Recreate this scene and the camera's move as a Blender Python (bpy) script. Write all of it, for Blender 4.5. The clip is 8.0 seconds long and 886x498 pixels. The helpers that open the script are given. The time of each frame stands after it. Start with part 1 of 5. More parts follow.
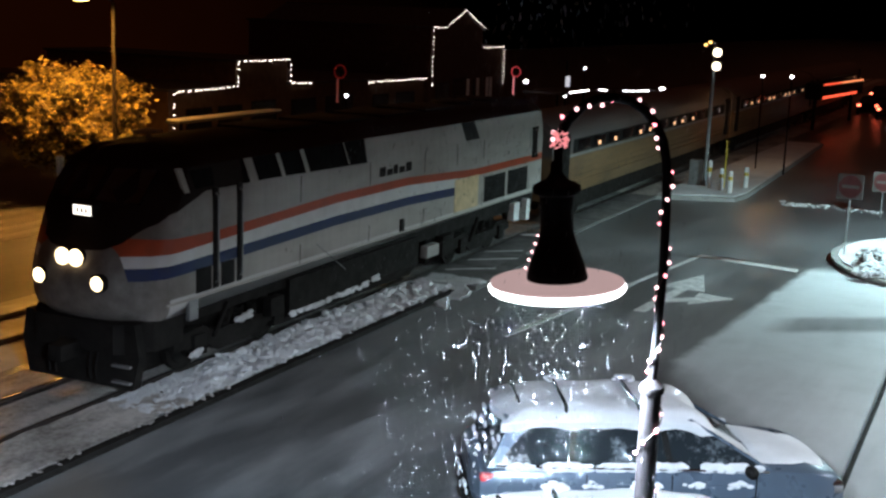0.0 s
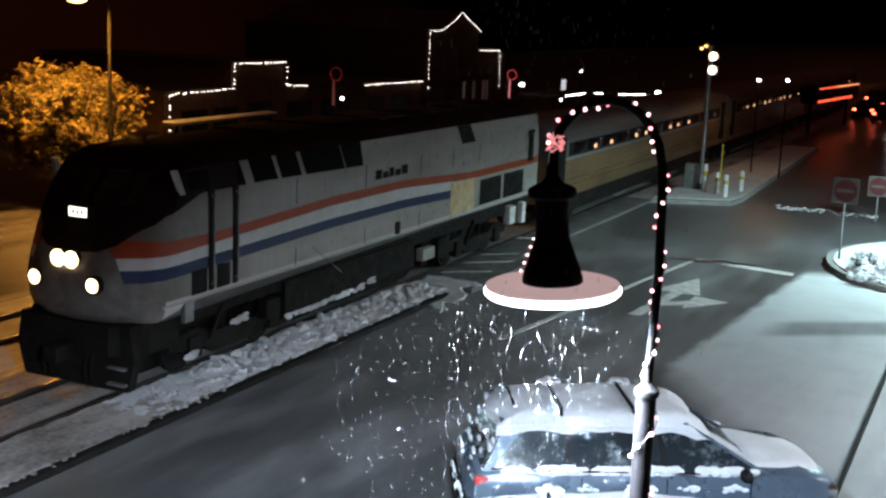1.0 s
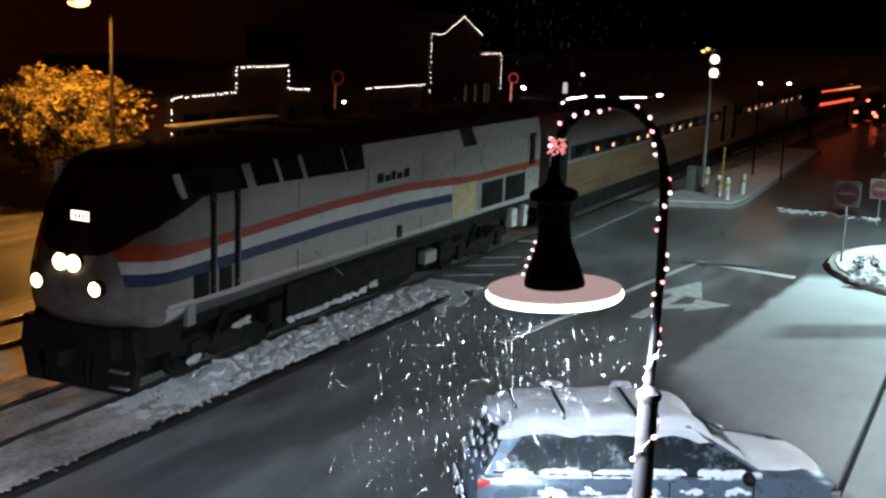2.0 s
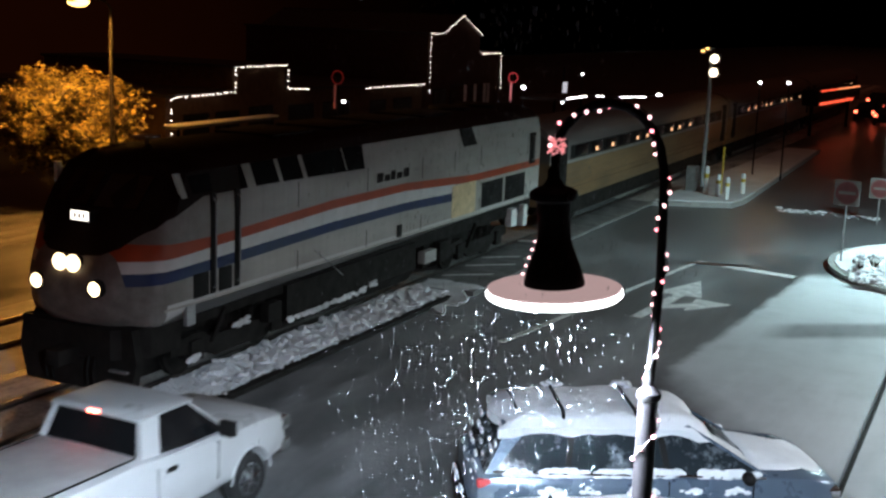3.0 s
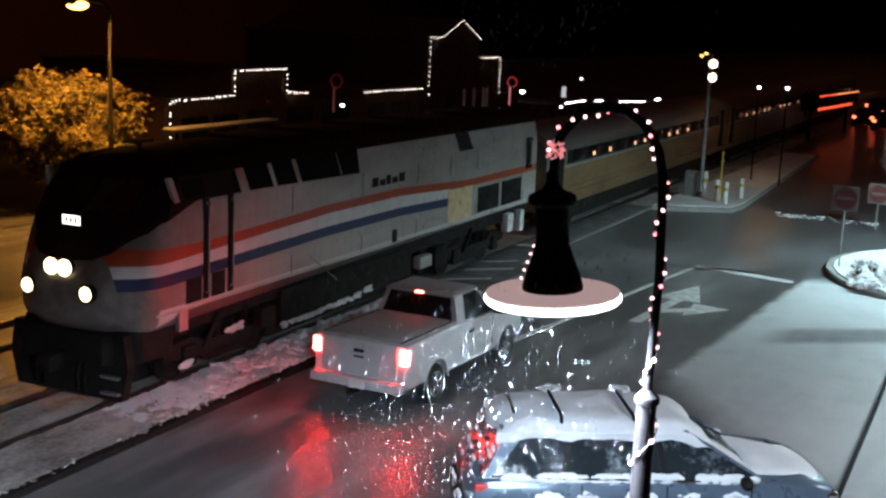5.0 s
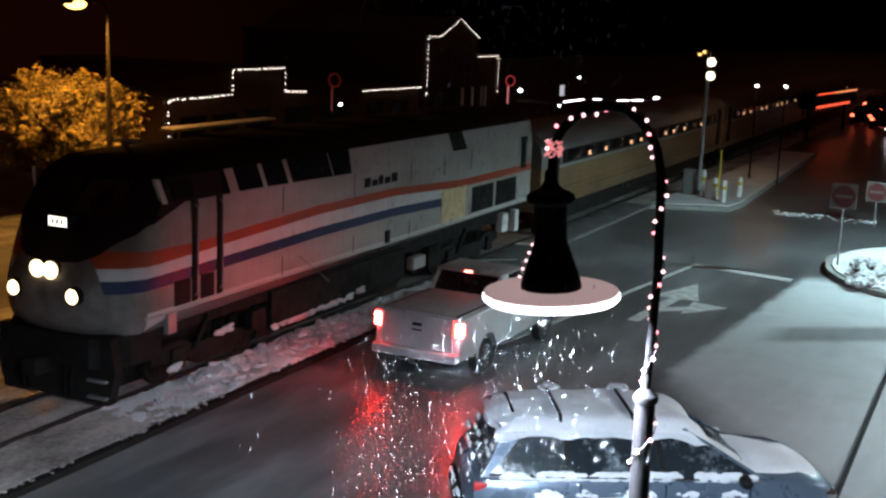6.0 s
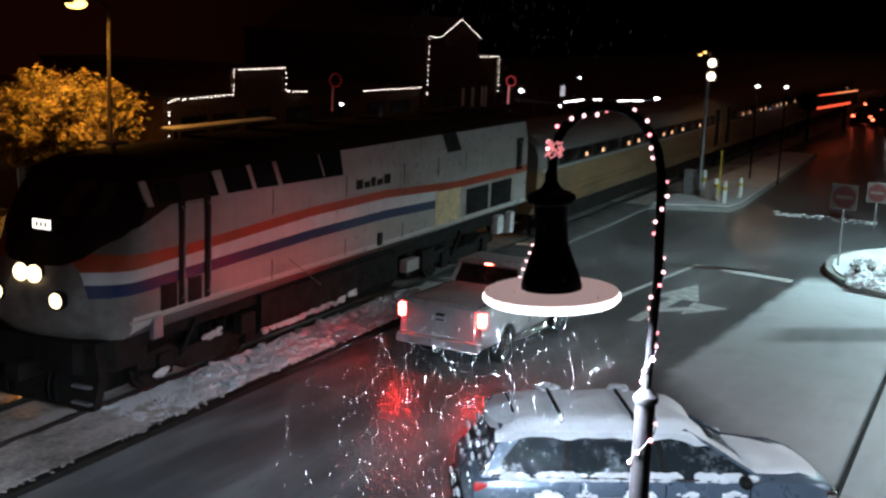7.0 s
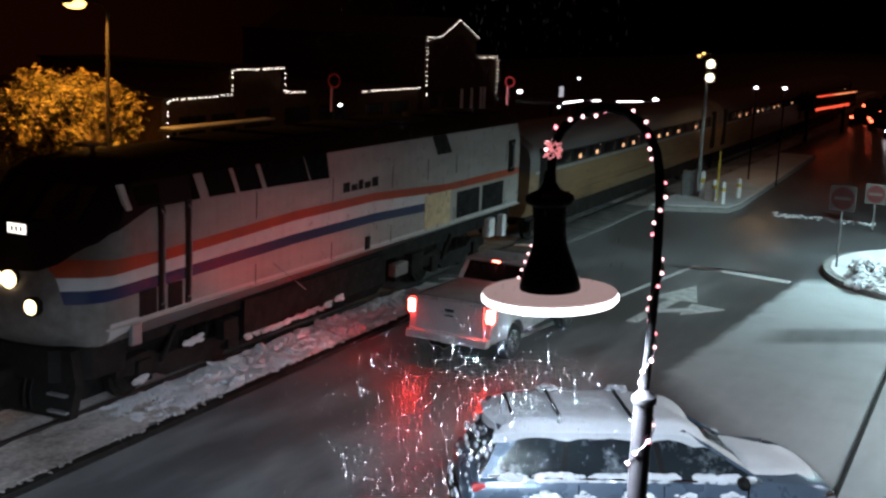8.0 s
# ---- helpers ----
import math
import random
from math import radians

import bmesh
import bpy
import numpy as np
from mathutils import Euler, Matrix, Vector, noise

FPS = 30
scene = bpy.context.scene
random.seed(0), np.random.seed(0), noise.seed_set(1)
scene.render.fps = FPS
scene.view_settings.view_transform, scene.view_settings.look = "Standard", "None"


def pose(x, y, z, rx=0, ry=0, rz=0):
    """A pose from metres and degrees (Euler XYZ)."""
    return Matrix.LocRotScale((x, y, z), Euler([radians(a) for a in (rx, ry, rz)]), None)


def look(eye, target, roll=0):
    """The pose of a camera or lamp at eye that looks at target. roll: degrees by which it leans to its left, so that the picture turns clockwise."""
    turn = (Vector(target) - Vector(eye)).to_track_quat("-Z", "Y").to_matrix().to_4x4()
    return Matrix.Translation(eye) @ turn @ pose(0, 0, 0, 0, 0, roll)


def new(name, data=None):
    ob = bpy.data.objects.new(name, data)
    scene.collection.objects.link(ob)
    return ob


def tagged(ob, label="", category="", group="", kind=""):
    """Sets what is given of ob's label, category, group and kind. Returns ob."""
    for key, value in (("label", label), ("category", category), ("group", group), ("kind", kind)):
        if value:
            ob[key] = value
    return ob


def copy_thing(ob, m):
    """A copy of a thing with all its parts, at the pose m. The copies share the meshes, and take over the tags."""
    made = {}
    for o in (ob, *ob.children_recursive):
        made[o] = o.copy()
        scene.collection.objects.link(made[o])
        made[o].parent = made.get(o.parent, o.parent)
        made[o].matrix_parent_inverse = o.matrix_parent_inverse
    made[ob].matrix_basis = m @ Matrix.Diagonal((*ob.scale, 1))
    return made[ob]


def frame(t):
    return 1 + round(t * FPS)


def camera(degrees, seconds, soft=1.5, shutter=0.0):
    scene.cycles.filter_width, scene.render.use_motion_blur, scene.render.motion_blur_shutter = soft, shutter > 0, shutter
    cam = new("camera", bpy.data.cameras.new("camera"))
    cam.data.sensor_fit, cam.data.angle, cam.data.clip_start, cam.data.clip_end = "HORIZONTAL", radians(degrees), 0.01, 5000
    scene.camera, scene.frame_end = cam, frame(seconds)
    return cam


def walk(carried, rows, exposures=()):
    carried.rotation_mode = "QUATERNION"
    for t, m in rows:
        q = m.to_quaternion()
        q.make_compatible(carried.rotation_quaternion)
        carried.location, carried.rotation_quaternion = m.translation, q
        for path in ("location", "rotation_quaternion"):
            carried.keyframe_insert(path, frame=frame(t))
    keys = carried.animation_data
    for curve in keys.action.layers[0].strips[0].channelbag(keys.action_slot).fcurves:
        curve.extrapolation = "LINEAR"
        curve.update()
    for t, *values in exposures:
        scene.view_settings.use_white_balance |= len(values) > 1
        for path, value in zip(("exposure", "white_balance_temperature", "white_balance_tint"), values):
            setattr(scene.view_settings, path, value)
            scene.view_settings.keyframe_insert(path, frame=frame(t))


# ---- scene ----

# ---------------------------------------------------------------- camera
EYE = Vector((-15.448, -14.935, 7.192))
cam = camera(39.973, 8.0, soft=2.5, shutter=0.5)


def aim(tilt, roll, turn):
    """Camera pose: tilt below the horizon, lean, and turn from the track's line, in degrees."""
    a, b = radians(turn), radians(tilt)
    way = Vector((math.cos(a) * math.cos(b), math.sin(a) * math.cos(b), -math.sin(b)))
    return look(EYE, EYE + way * 10, roll)


# seconds, tilt, lean, turn: a slight unsteadiness
SWAY = [
    (0, 11.151, 2.170, 25.111),
    (0.5, 11.079, 2.255, 25.067),
    (1, 11.008, 2.368, 24.903),
    (1.5, 10.845, 2.282, 24.994),
    (3, 10.872, 2.249, 24.986),
    (3.5, 10.768, 2.251, 25.086),
    (4, 10.707, 2.429, 24.956),
    (4.5, 10.672, 2.451, 24.948),
    (6, 10.730, 2.337, 24.848),
    (6.5, 10.812, 2.458, 24.800),
    (7, 10.723, 2.417, 24.867),
    (7.5, 10.679, 2.440, 24.797),
    (8, 10.690, 2.518, 24.798),
]
walk(cam, [(t, aim(a, b, c)) for t, a, b, c in SWAY], exposures=[(0, 0.82, 6750, 15), (2.6, 0.76, 6750, 15), (4.0, 0.66, 6750, 15), (5.5, 0.54, 6700, 15), (8.0, 0.42, 6700, 15)])

# ---------------------------------------------------------------- night, lamps
world = bpy.data.worlds.new("night")
scene.world = world
world.use_nodes = True
_bg = world.node_tree.nodes["Background"]
_bg.inputs[0].default_value = (0.60, 0.17, 0.09, 1)
_bg.inputs[1].default_value = 0.028


def lamp(name, kind, m, energy, colour, size=0.2, cone=None, blend=0.6):
    data = bpy.data.lights.new(name, kind)
    data.energy, data.color = energy, colour
    if kind == "AREA":
        data.shape, data.size = "DISK", size
    else:
        data.shadow_soft_size = size
    if cone:
        data.spot_size, data.spot_blend = radians(cone), blend
    ob = new(name, data)
    ob.matrix_world = m
    return ob


COOL, SODIUM, WARM = (0.63, 0.82, 1.0), (1.0, 0.45, 0.085), (1.0, 0.72, 0.45)
LAMP = Vector((-10.74, -13.26, 6.02))        # the decorative street lamp close by
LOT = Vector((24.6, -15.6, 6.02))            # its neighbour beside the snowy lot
ROW = Vector((6.0, -19.5, 6.02))             # an assumed lamp, out of view, added to brighten the parked cars and train
SOD = Vector((14.7, 12.0, 7.0))              # the sodium lamp across the tracks
FAR_LAMPS = [Vector((44.0, -3.57, 4.61)), Vector((44.0, -4.91, 4.66))]
DOWN = Vector((0, 0, -1))
lamp("street_lamp_light", "SPOT", look(LAMP, LAMP + DOWN), 10700, COOL, 0.16, 161, 0.38)
lamp("row_fill_light", "SPOT", look(ROW, ROW + DOWN), 2500, (0.82, 0.92, 1.0), 0.16, 172, 0.3)
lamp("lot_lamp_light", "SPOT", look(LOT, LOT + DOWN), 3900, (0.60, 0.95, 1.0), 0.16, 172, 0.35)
lamp("sodium_light", "SPOT", look(SOD, SOD + DOWN), 3600, SODIUM, 0.2, 168, 0.3)
for q in FAR_LAMPS:
    lamp("junction_light", "SPOT", look(q - Vector((0, 0, 0.15)), q + DOWN), 24, (1.0, 0.58, 0.26), 0.15, 172, 0.2)

# ---------------------------------------------------------------- materials


class Nodes:
    """A short hand for node trees."""

    def __init__(self, name):
        self.mat = bpy.data.materials.new(name)
        self.mat.use_nodes = True
        self.tree = self.mat.node_tree
        self.bsdf = self.tree.nodes["Principled BSDF"]
        self.pos = self.add("ShaderNodeTexCoord").outputs["Object"]

    def add(self, kind, **props):
        n = self.tree.nodes.new(kind)
        for k, v in props.items():
            setattr(n, k, v)
        return n

    def link(self, a, b):
        self.tree.links.new(a, b)

    def world(self):
        self.pos = self.add("ShaderNodeNewGeometry").outputs["Position"]
        return self

    def put(self, socket, value):
        if hasattr(value, "is_linked") or hasattr(value, "links"):
            self.link(value, socket)
        else:
            socket.default_value = value

    def noise(self, scale, detail=4.0, rough=0.6, stretch=None):
        pos = self.pos
        if stretch:
            mp = self.add("ShaderNodeMapping")
            mp.inputs["Scale"].default_value = stretch
            self.link(pos, mp.inputs[0])
            pos = mp.outputs[0]
        n = self.add("ShaderNodeTexNoise")
        n.inputs["Scale"].default_value, n.inputs["Detail"].default_value, n.inputs["Roughness"].default_value = scale, detail, rough
        self.link(pos, n.inputs["Vector"])
        return n.outputs[0]

    def ramp(self, value, lo, hi, a=0.0, b=1.0):
        n = self.add("ShaderNodeMapRange")
        self.put(n.inputs[0], value)
        for i, v in enumerate((lo, hi, a, b)):
            n.inputs[1 + i].default_value = v
        return n.outputs[0]

    def math(self, op, a, b=0.0):
        n = self.add("ShaderNodeMath", operation=op)
        self.put(n.inputs[0], a)
        self.put(n.inputs[1], b)
        return n.outputs[0]

    def mix(self, fac, a, b):
        n = self.add("ShaderNodeMix", data_type="RGBA")
        self.put(n.inputs[0], fac)
        self.put(n.inputs[6], a if hasattr(a, "links") else (*a, 1))
        self.put(n.inputs[7], b if hasattr(b, "links") else (*b, 1))
        return n.outputs[2]

    def bump(self, height, strength=0.3, dist=0.02):
        n = self.add("ShaderNodeBump")
        n.inputs["Strength"].default_value, n.inputs["Distance"].default_value = strength, dist
        self.link(height, n.inputs["Height"])
        self.link(n.outputs[0], self.bsdf.inputs["Normal"])

    def done(self, colour, rough=0.6, metal=0.0, **more):
        self.put(self.bsdf.inputs["Base Color"], colour if hasattr(colour, "links") else (*colour, 1))
        self.put(self.bsdf.inputs["Roughness"], rough)
        self.put(self.bsdf.inputs["Metallic"], metal)
        for k, v in more.items():
            self.bsdf.inputs[k.replace("_", " ")].default_value = v
        return self.mat


def paint(name, colour, rough=0.45, metal=0.0, dirt=0.35, scale=3.0, bump=0.05, shine=0.5):
    n = Nodes(name)
    g = n.ramp(n.noise(scale, 5), 0.35, 0.75)
    f = n.noise(scale * 14, 3)
    dark = tuple(c * (1 - dirt) for c in colour)
    col = n.mix(g, colour, dark)
    n.bump(f, bump, 0.01)
    return n.done(col, n.ramp(g, 0, 1, rough, min(1, rough + 0.2)), metal, Specular_IOR_Level=shine)


def glow(name, colour, power):
    n = Nodes(name)
    n.bsdf.inputs["Emission Color"].default_value = (*colour, 1)
    n.bsdf.inputs["Emission Strength"].default_value = power
    return n.done(tuple(c * 0.6 for c in colour), 0.4)


def snow_material(name, dirt=0.15, lump=6.0):
    n = Nodes(name).world()
    big, fine = n.noise(0.9, 4), n.noise(lump, 5)
    col = n.mix(n.ramp(big, 0.35, 0.7, 0, dirt * 3), (0.80, 0.82, 0.84), (0.42, 0.42, 0.42))
    n.bump(n.math("ADD", fine, n.math("MULTIPLY", n.noise(60, 2), 0.4)), 0.55, 0.04)
    return n.done(col, 0.65)


def asphalt_material():
    """Wet asphalt with slush; whole snow lies on the parking lot, but for one bare stall."""
    n = Nodes("wet_asphalt").world()
    sep = n.add("ShaderNodeSeparateXYZ")
    n.link(n.pos, sep.inputs[0])
    x, y = sep.outputs[0], sep.outputs[1]
    big = n.noise(0.35, 5, 0.6, (0.35, 1, 1))
    grit = n.noise(55, 4)
    wob = n.math("MULTIPLY", n.math("SUBTRACT", n.noise(1.3, 5, 0.65), 0.5), 0.6)

    def below(value, line, soft):
        return n.ramp(n.math("SUBTRACT", n.math("ADD", line, wob), value), -soft, soft)

    a = below(y, n.math("ADD", n.math("MULTIPLY", x, -0.07), -8.25), 0.12)
    b = below(y, n.math("ADD", n.math("MULTIPLY", x, 0.75), -15.6), 0.6)
    c = below(x, n.math("ADD", n.math("MULTIPLY", y, -0.3), 18.4), 0.5)
    lot = n.math("MULTIPLY", n.math("MULTIPLY", a, b), c)
    # the bare stall: along a line at -56 degrees
    u = n.math("ADD", n.math("MULTIPLY", x, 0.83), n.math("MULTIPLY", y, 0.56))
    bare = n.math("MULTIPLY", n.ramp(n.math("ABSOLUTE", n.math("SUBTRACT", n.math("ADD", u, n.math("MULTIPLY", wob, 0.25)), 5.85)), 0.45, 0.85, 1.0, 0.0), n.ramp(y, -9.9, -10.6))
    lot = n.math("MULTIPLY", lot, n.math("SUBTRACT", 1.0, n.math("MULTIPLY", bare, 0.62)))
    lot = n.math("MULTIPLY", lot, n.ramp(n.noise(0.8, 3), 0.2, 0.55, 0.78, 1.0))
    slush = n.ramp(n.math("ADD", big, n.math("MULTIPLY", n.noise(2.2, 5, 0.6, (0.2, 1, 1)), 0.5)), 0.66, 1.05)
    slush = n.math("MULTIPLY", slush, n.ramp(x, 18.0, 28.0, 1.0, 0.3))
    # thinner snow, with lamplight falloff painted in, towards low x
    lot = n.math("MULTIPLY", lot, n.ramp(n.math("ADD", x, n.math("MULTIPLY", wob, 4.0)), 4.0, 16.0, 0.34, 1.0))
    road = n.mix(slush, n.mix(grit, (0.055, 0.057, 0.06), (0.12, 0.123, 0.127)), (0.36, 0.365, 0.37))
    col = n.mix(lot, road, (0.66, 0.69, 0.70))
    n.bump(n.math("ADD", grit, n.noise(7, 3)), 0.35, 0.012)
    wet = n.math("MAXIMUM", slush, lot)
    return n.done(col, n.ramp(wet, 0, 1, 0.28, 0.62))


M = {}
M["asphalt"] = asphalt_material()
M["snow"] = snow_material("snow")
def gritty_snow():
    """Thin brown snow ground into wet stone and timber beside the rails."""
    n = Nodes("gritty_snow").world()
    f = n.ramp(n.math("ADD", n.noise(1.1, 5, 0.65, (0.35, 1, 1)), n.math("MULTIPLY", n.noise(11, 5, 0.7), 0.55)), 0.50, 0.90)
    n.bump(n.math("ADD", n.noise(9, 5), n.noise(40, 3)), 0.8, 0.05)
    return n.done(n.mix(f, (0.06, 0.047, 0.038), (0.60, 0.56, 0.52)), 0.7)


M["grit"] = gritty_snow()
M["slush"] = snow_material("trodden_snow", 0.33, 9.0)
M["deck"] = paint("worn_crossing_rubber", (0.15, 0.145, 0.14), 0.6, 0, 0.5, 2.0)
M["black"] = paint("black_paint", (0.008, 0.0075, 0.007), 0.6, dirt=0.3, shine=0.2)
M["post"] = paint("black_post_paint", (0.0016, 0.0013, 0.0013), 0.5, dirt=0.3, shine=0.05)
M["lowpost"] = paint("worn_post_paint", (0.0030, 0.0025, 0.0027), 0.45, 0.0, dirt=0.3, shine=0.06)
M["iron"] = paint("sooty_iron", (0.014, 0.012, 0.0105), 0.75, dirt=0.5, shine=0.2)
M["rail"] = paint("rail_steel", (0.16, 0.14, 0.13), 0.35, 0.9)
M["tie"] = paint("creosoted_tie", (0.05, 0.04, 0.032), 0.8)
M["stone"] = paint("ballast_stone", (0.20, 0.19, 0.18), 0.8, dirt=0.6, scale=9)
M["silver"] = paint("silver_paint", (0.47, 0.44, 0.39), 0.42, 0.15, 0.3, 0.8)
M["white"] = paint("white_stripe_paint", (0.78, 0.78, 0.77), 0.4, 0, 0.2)
M["red"] = paint("red_stripe_paint", (0.50, 0.07, 0.03), 0.4, 0, 0.25)
M["blue"] = paint("blue_stripe_paint", (0.02, 0.05, 0.20), 0.4, 0, 0.25)
M["glass"] = paint("dark_glass", (0.008, 0.009, 0.010), 0.06, dirt=0.2, bump=0.0)
M["chrome"] = paint("chrome", (0.75, 0.75, 0.76), 0.15, 1.0, 0.1)
M["truckwhite"] = paint("white_car_paint", (0.52, 0.53, 0.53), 0.25, 0, 0.12, 1.2, 0.01)
M["tonneau"] = paint("grey_vinyl_cover", (0.36, 0.35, 0.34), 0.6, 0, 0.15)
M["tyre"] = paint("tyre_rubber", (0.018, 0.018, 0.018), 0.8)
M["carblue"] = paint("dark_blue_car_paint", (0.11, 0.15, 0.20), 0.22, 0.35, 0.2, 2, 0.02)


def wet_glass():
    """Car windows with frost and sliding wet snow on them."""
    n = Nodes("frosted_car_glass")
    frost = n.ramp(n.math("ADD", n.noise(2.2, 5, 0.65), n.math("MULTIPLY", n.noise(14, 4), 0.35)), 0.68, 1.0)
    n.bump(n.noise(25, 4), 0.25, 0.01)
    return n.done(n.mix(frost, (0.018, 0.024, 0.028), (0.34, 0.39, 0.42)), n.ramp(frost, 0, 1, 0.08, 0.6))


M["wetglass"] = wet_glass()
# ochre stands in for warm lamplight reflected by the engine's access panel
M["panel"] = paint("warm_glint_panel_paint", (0.78, 0.60, 0.34), 0.3, 0.0, 0.35, 4.0)
M["plaster"] = paint("dark_plaster", (0.11, 0.065, 0.04), 0.9, shine=0.2)
M["brick"] = paint("brown_brickwork", (0.07, 0.035, 0.025), 0.9, shine=0.2)
M["roof"] = paint("dark_shingle", (0.05, 0.045, 0.045), 0.85)


def leaf_material():
    """Leaves from pale to dark, each one its own."""
    n = Nodes("leaves")
    f = n.math("POWER", n.add("ShaderNodeNewGeometry").outputs["Random Per Island"], 1.6)
    return n.done(n.mix(f, (0.05, 0.035, 0.012), (0.42, 0.34, 0.10)), 0.5)


M["leaf"] = leaf_material()
M["bark"] = paint("bark", (0.09, 0.07, 0.05), 0.9)
M["galv"] = paint("galvanised_steel", (0.36, 0.36, 0.36), 0.5, 0.7)
M["line"] = paint("worn_road_paint", (0.80, 0.80, 0.78), 0.6, 0, 0.4, 4.0)
# sign paints darkened in place of the shade on a backlit face
M["signwhite"] = paint("shaded_sign_white", (0.15, 0.135, 0.125), 0.6, 0, 0.4, 3.0)
M["signdull"] = paint("shaded_sign_red", (0.13, 0.022, 0.022), 0.6, 0, 0.4, 3.0)
M["signred"] = paint("sign_red", (0.55, 0.03, 0.03), 0.4, 0, 0.2)
M["yellow"] = paint("yellow_paint", (0.60, 0.42, 0.05), 0.5)
M["concrete"] = paint("concrete", (0.36, 0.35, 0.33), 0.85)


def coach_material():
    """Dull stainless steel; warm lamplight painted in below the windows, darker above."""
    n = Nodes("stainless_coach_side")
    sep = n.add("ShaderNodeSeparateXYZ")
    n.link(n.pos, sep.inputs[0])
    dark_top = n.ramp(n.math("ADD", sep.outputs[2], n.math("MULTIPLY", n.noise(0.5, 4), 0.3)), 2.6, 2.8)
    stain = n.ramp(n.noise(0.6, 5, 0.6, (0.5, 1, 2)), 0.3, 0.7)
    low = n.mix(stain, (0.27, 0.165, 0.08), (0.13, 0.08, 0.045))
    return n.done(n.mix(dark_top, low, (0.12, 0.105, 0.10)), 0.5, 0.25)


M["coach"] = coach_material()
M["oldbar"] = paint("rubbed_out_paint", (0.17, 0.16, 0.15), 0.8, 0, 0.5, 2.0)
M["bulb"] = glow("warm_white_bulb", (1.0, 0.86, 0.72), 4.0)
M["pinkbulb"] = glow("pink_white_bulb", (1.0, 0.55, 0.60), 2.4)
M["redbulb"] = glow("red_bulb", (1.0, 0.24, 0.30), 3.2)
M["head"] = glow("headlight_lens", (1.0, 0.80, 0.46), 2.6)
M["tail"] = glow("lit_tail_lamp", (1.0, 0.026, 0.020), 120.0)
M["cablamp"] = glow("cab_brake_light", (1.0, 0.085, 0.055), 28.0)
M["whitelamp"] = glow("white_lamp_glass", (0.95, 0.97, 1.0), 6.0)
M["diffuser"] = glow("lit_lamp_glass", (0.92, 0.97, 1.0), 3.0)
M["brimglow"] = glow("brim_snow_glow", (1.0, 0.74, 0.74), 0.24)
M["sodium"] = glow("sodium_lens", (1.0, 0.60, 0.16), 3.5)
M["cartail"] = glow("far_tail_lamp", (1.0, 0.12, 0.06), 5.0)
M["paneglint"] = glow("pane_glint_light", (1.0, 0.55, 0.28), 0.8)
M["redglow"] = glow("red_light", (1.0, 0.10, 0.045), 1.0)
M["wire"] = paint("pale_pink_wire", (0.035, 0.026, 0.026), 0.6, shine=0.1)
M["amberglow"] = glow("amber_light", (1.0, 0.30, 0.12), 1.0)
M["flake"] = paint("wet_snow_flake", (0.11, 0.115, 0.12), 0.8, 0, 0.1, 3.0, 0.0, 0.1)

# ---------------------------------------------------------------- mesh helpers


def box(bm, lo, hi, bevel=0.0):
    lo, hi = Vector(lo), Vector(hi)
    r = bmesh.ops.create_cube(bm, size=1.0, matrix=Matrix.Translation((lo + hi) / 2) @ Matrix.Diagonal((*(hi - lo), 1)))
    if bevel:
        edges = list({e for v in r["verts"] for e in v.link_edges})
        bmesh.ops.bevel(bm, geom=edges, offset=bevel, segments=2, affect="EDGES", profile=0.6)
    return bm


def rod(bm, a, b, r0, r1=None, seg=12, caps=True):
    a, b = Vector(a), Vector(b)
    r1 = r0 if r1 is None else r1
    m = Matrix.Translation((a + b) / 2) @ (b - a).to_track_quat("Z", "Y").to_matrix().to_4x4()
    bmesh.ops.create_cone(bm, cap_ends=caps, segments=seg, radius1=r0, radius2=r1, depth=(b - a).length, matrix=m)
    return bm


def ball(bm, c, r, u=10, v=7, squash=(1, 1, 1)):
    bmesh.ops.create_uvsphere(bm, u_segments=u, v_segments=v, radius=r, matrix=Matrix.Translation(c) @ Matrix.Diagonal((*squash, 1)))
    return bm


def loft(bm, rings, caps=True, closed=True):
    vs = [[bm.verts.new(p) for p in ring] for ring in rings]
    n = len(vs[0])
    for a, b in zip(vs, vs[1:]):
        for i in range(n if closed else n - 1):
            j = (i + 1) % n
            bm.faces.new((a[i], a[j], b[j], b[i]))
    if caps:
        bm.faces.new(list(reversed(vs[0])))
        bm.faces.new(vs[-1])
    return bm


def tube(bm, points, radius, seg=10):
    pts = [Vector(p) for p in points]
    rings = []
    side = None
    for i, p in enumerate(pts):
        way = (pts[min(i + 1, len(pts) - 1)] - pts[max(i - 1, 0)]).normalized()
        if side is None:
            side = way.orthogonal().normalized()
        side = (side - way * side.dot(way)).normalized()
        up = way.cross(side)
        r = radius[i] if isinstance(radius, (list, tuple)) else radius
        rings.append([p + (side * math.cos(k * 2 * math.pi / seg) + up * math.sin(k * 2 * math.pi / seg)) * r for k in range(seg)])
    return loft(bm, rings)


def turned(bm, profile, centre=(0, 0, 0), seg=32):
    """Turns a list of (radius, z) round the upright axis."""
    c = Vector(centre)
    return loft(bm, [[c + Vector((r * math.cos(k * 2 * math.pi / seg), r * math.sin(k * 2 * math.pi / seg), z)) for k in range(seg)] for r, z in profile])


def prism(bm, outline, axis, lo, hi):
    """A flat outline pushed from lo to hi along an axis (0, 1 or 2); outline gives the two other coordinates in order."""
    def at(p, w):
        q = list(p)
        q.insert(axis, w)
        return q
    return loft(bm, [[at(p, lo) for p in outline], [at(p, hi) for p in outline]])


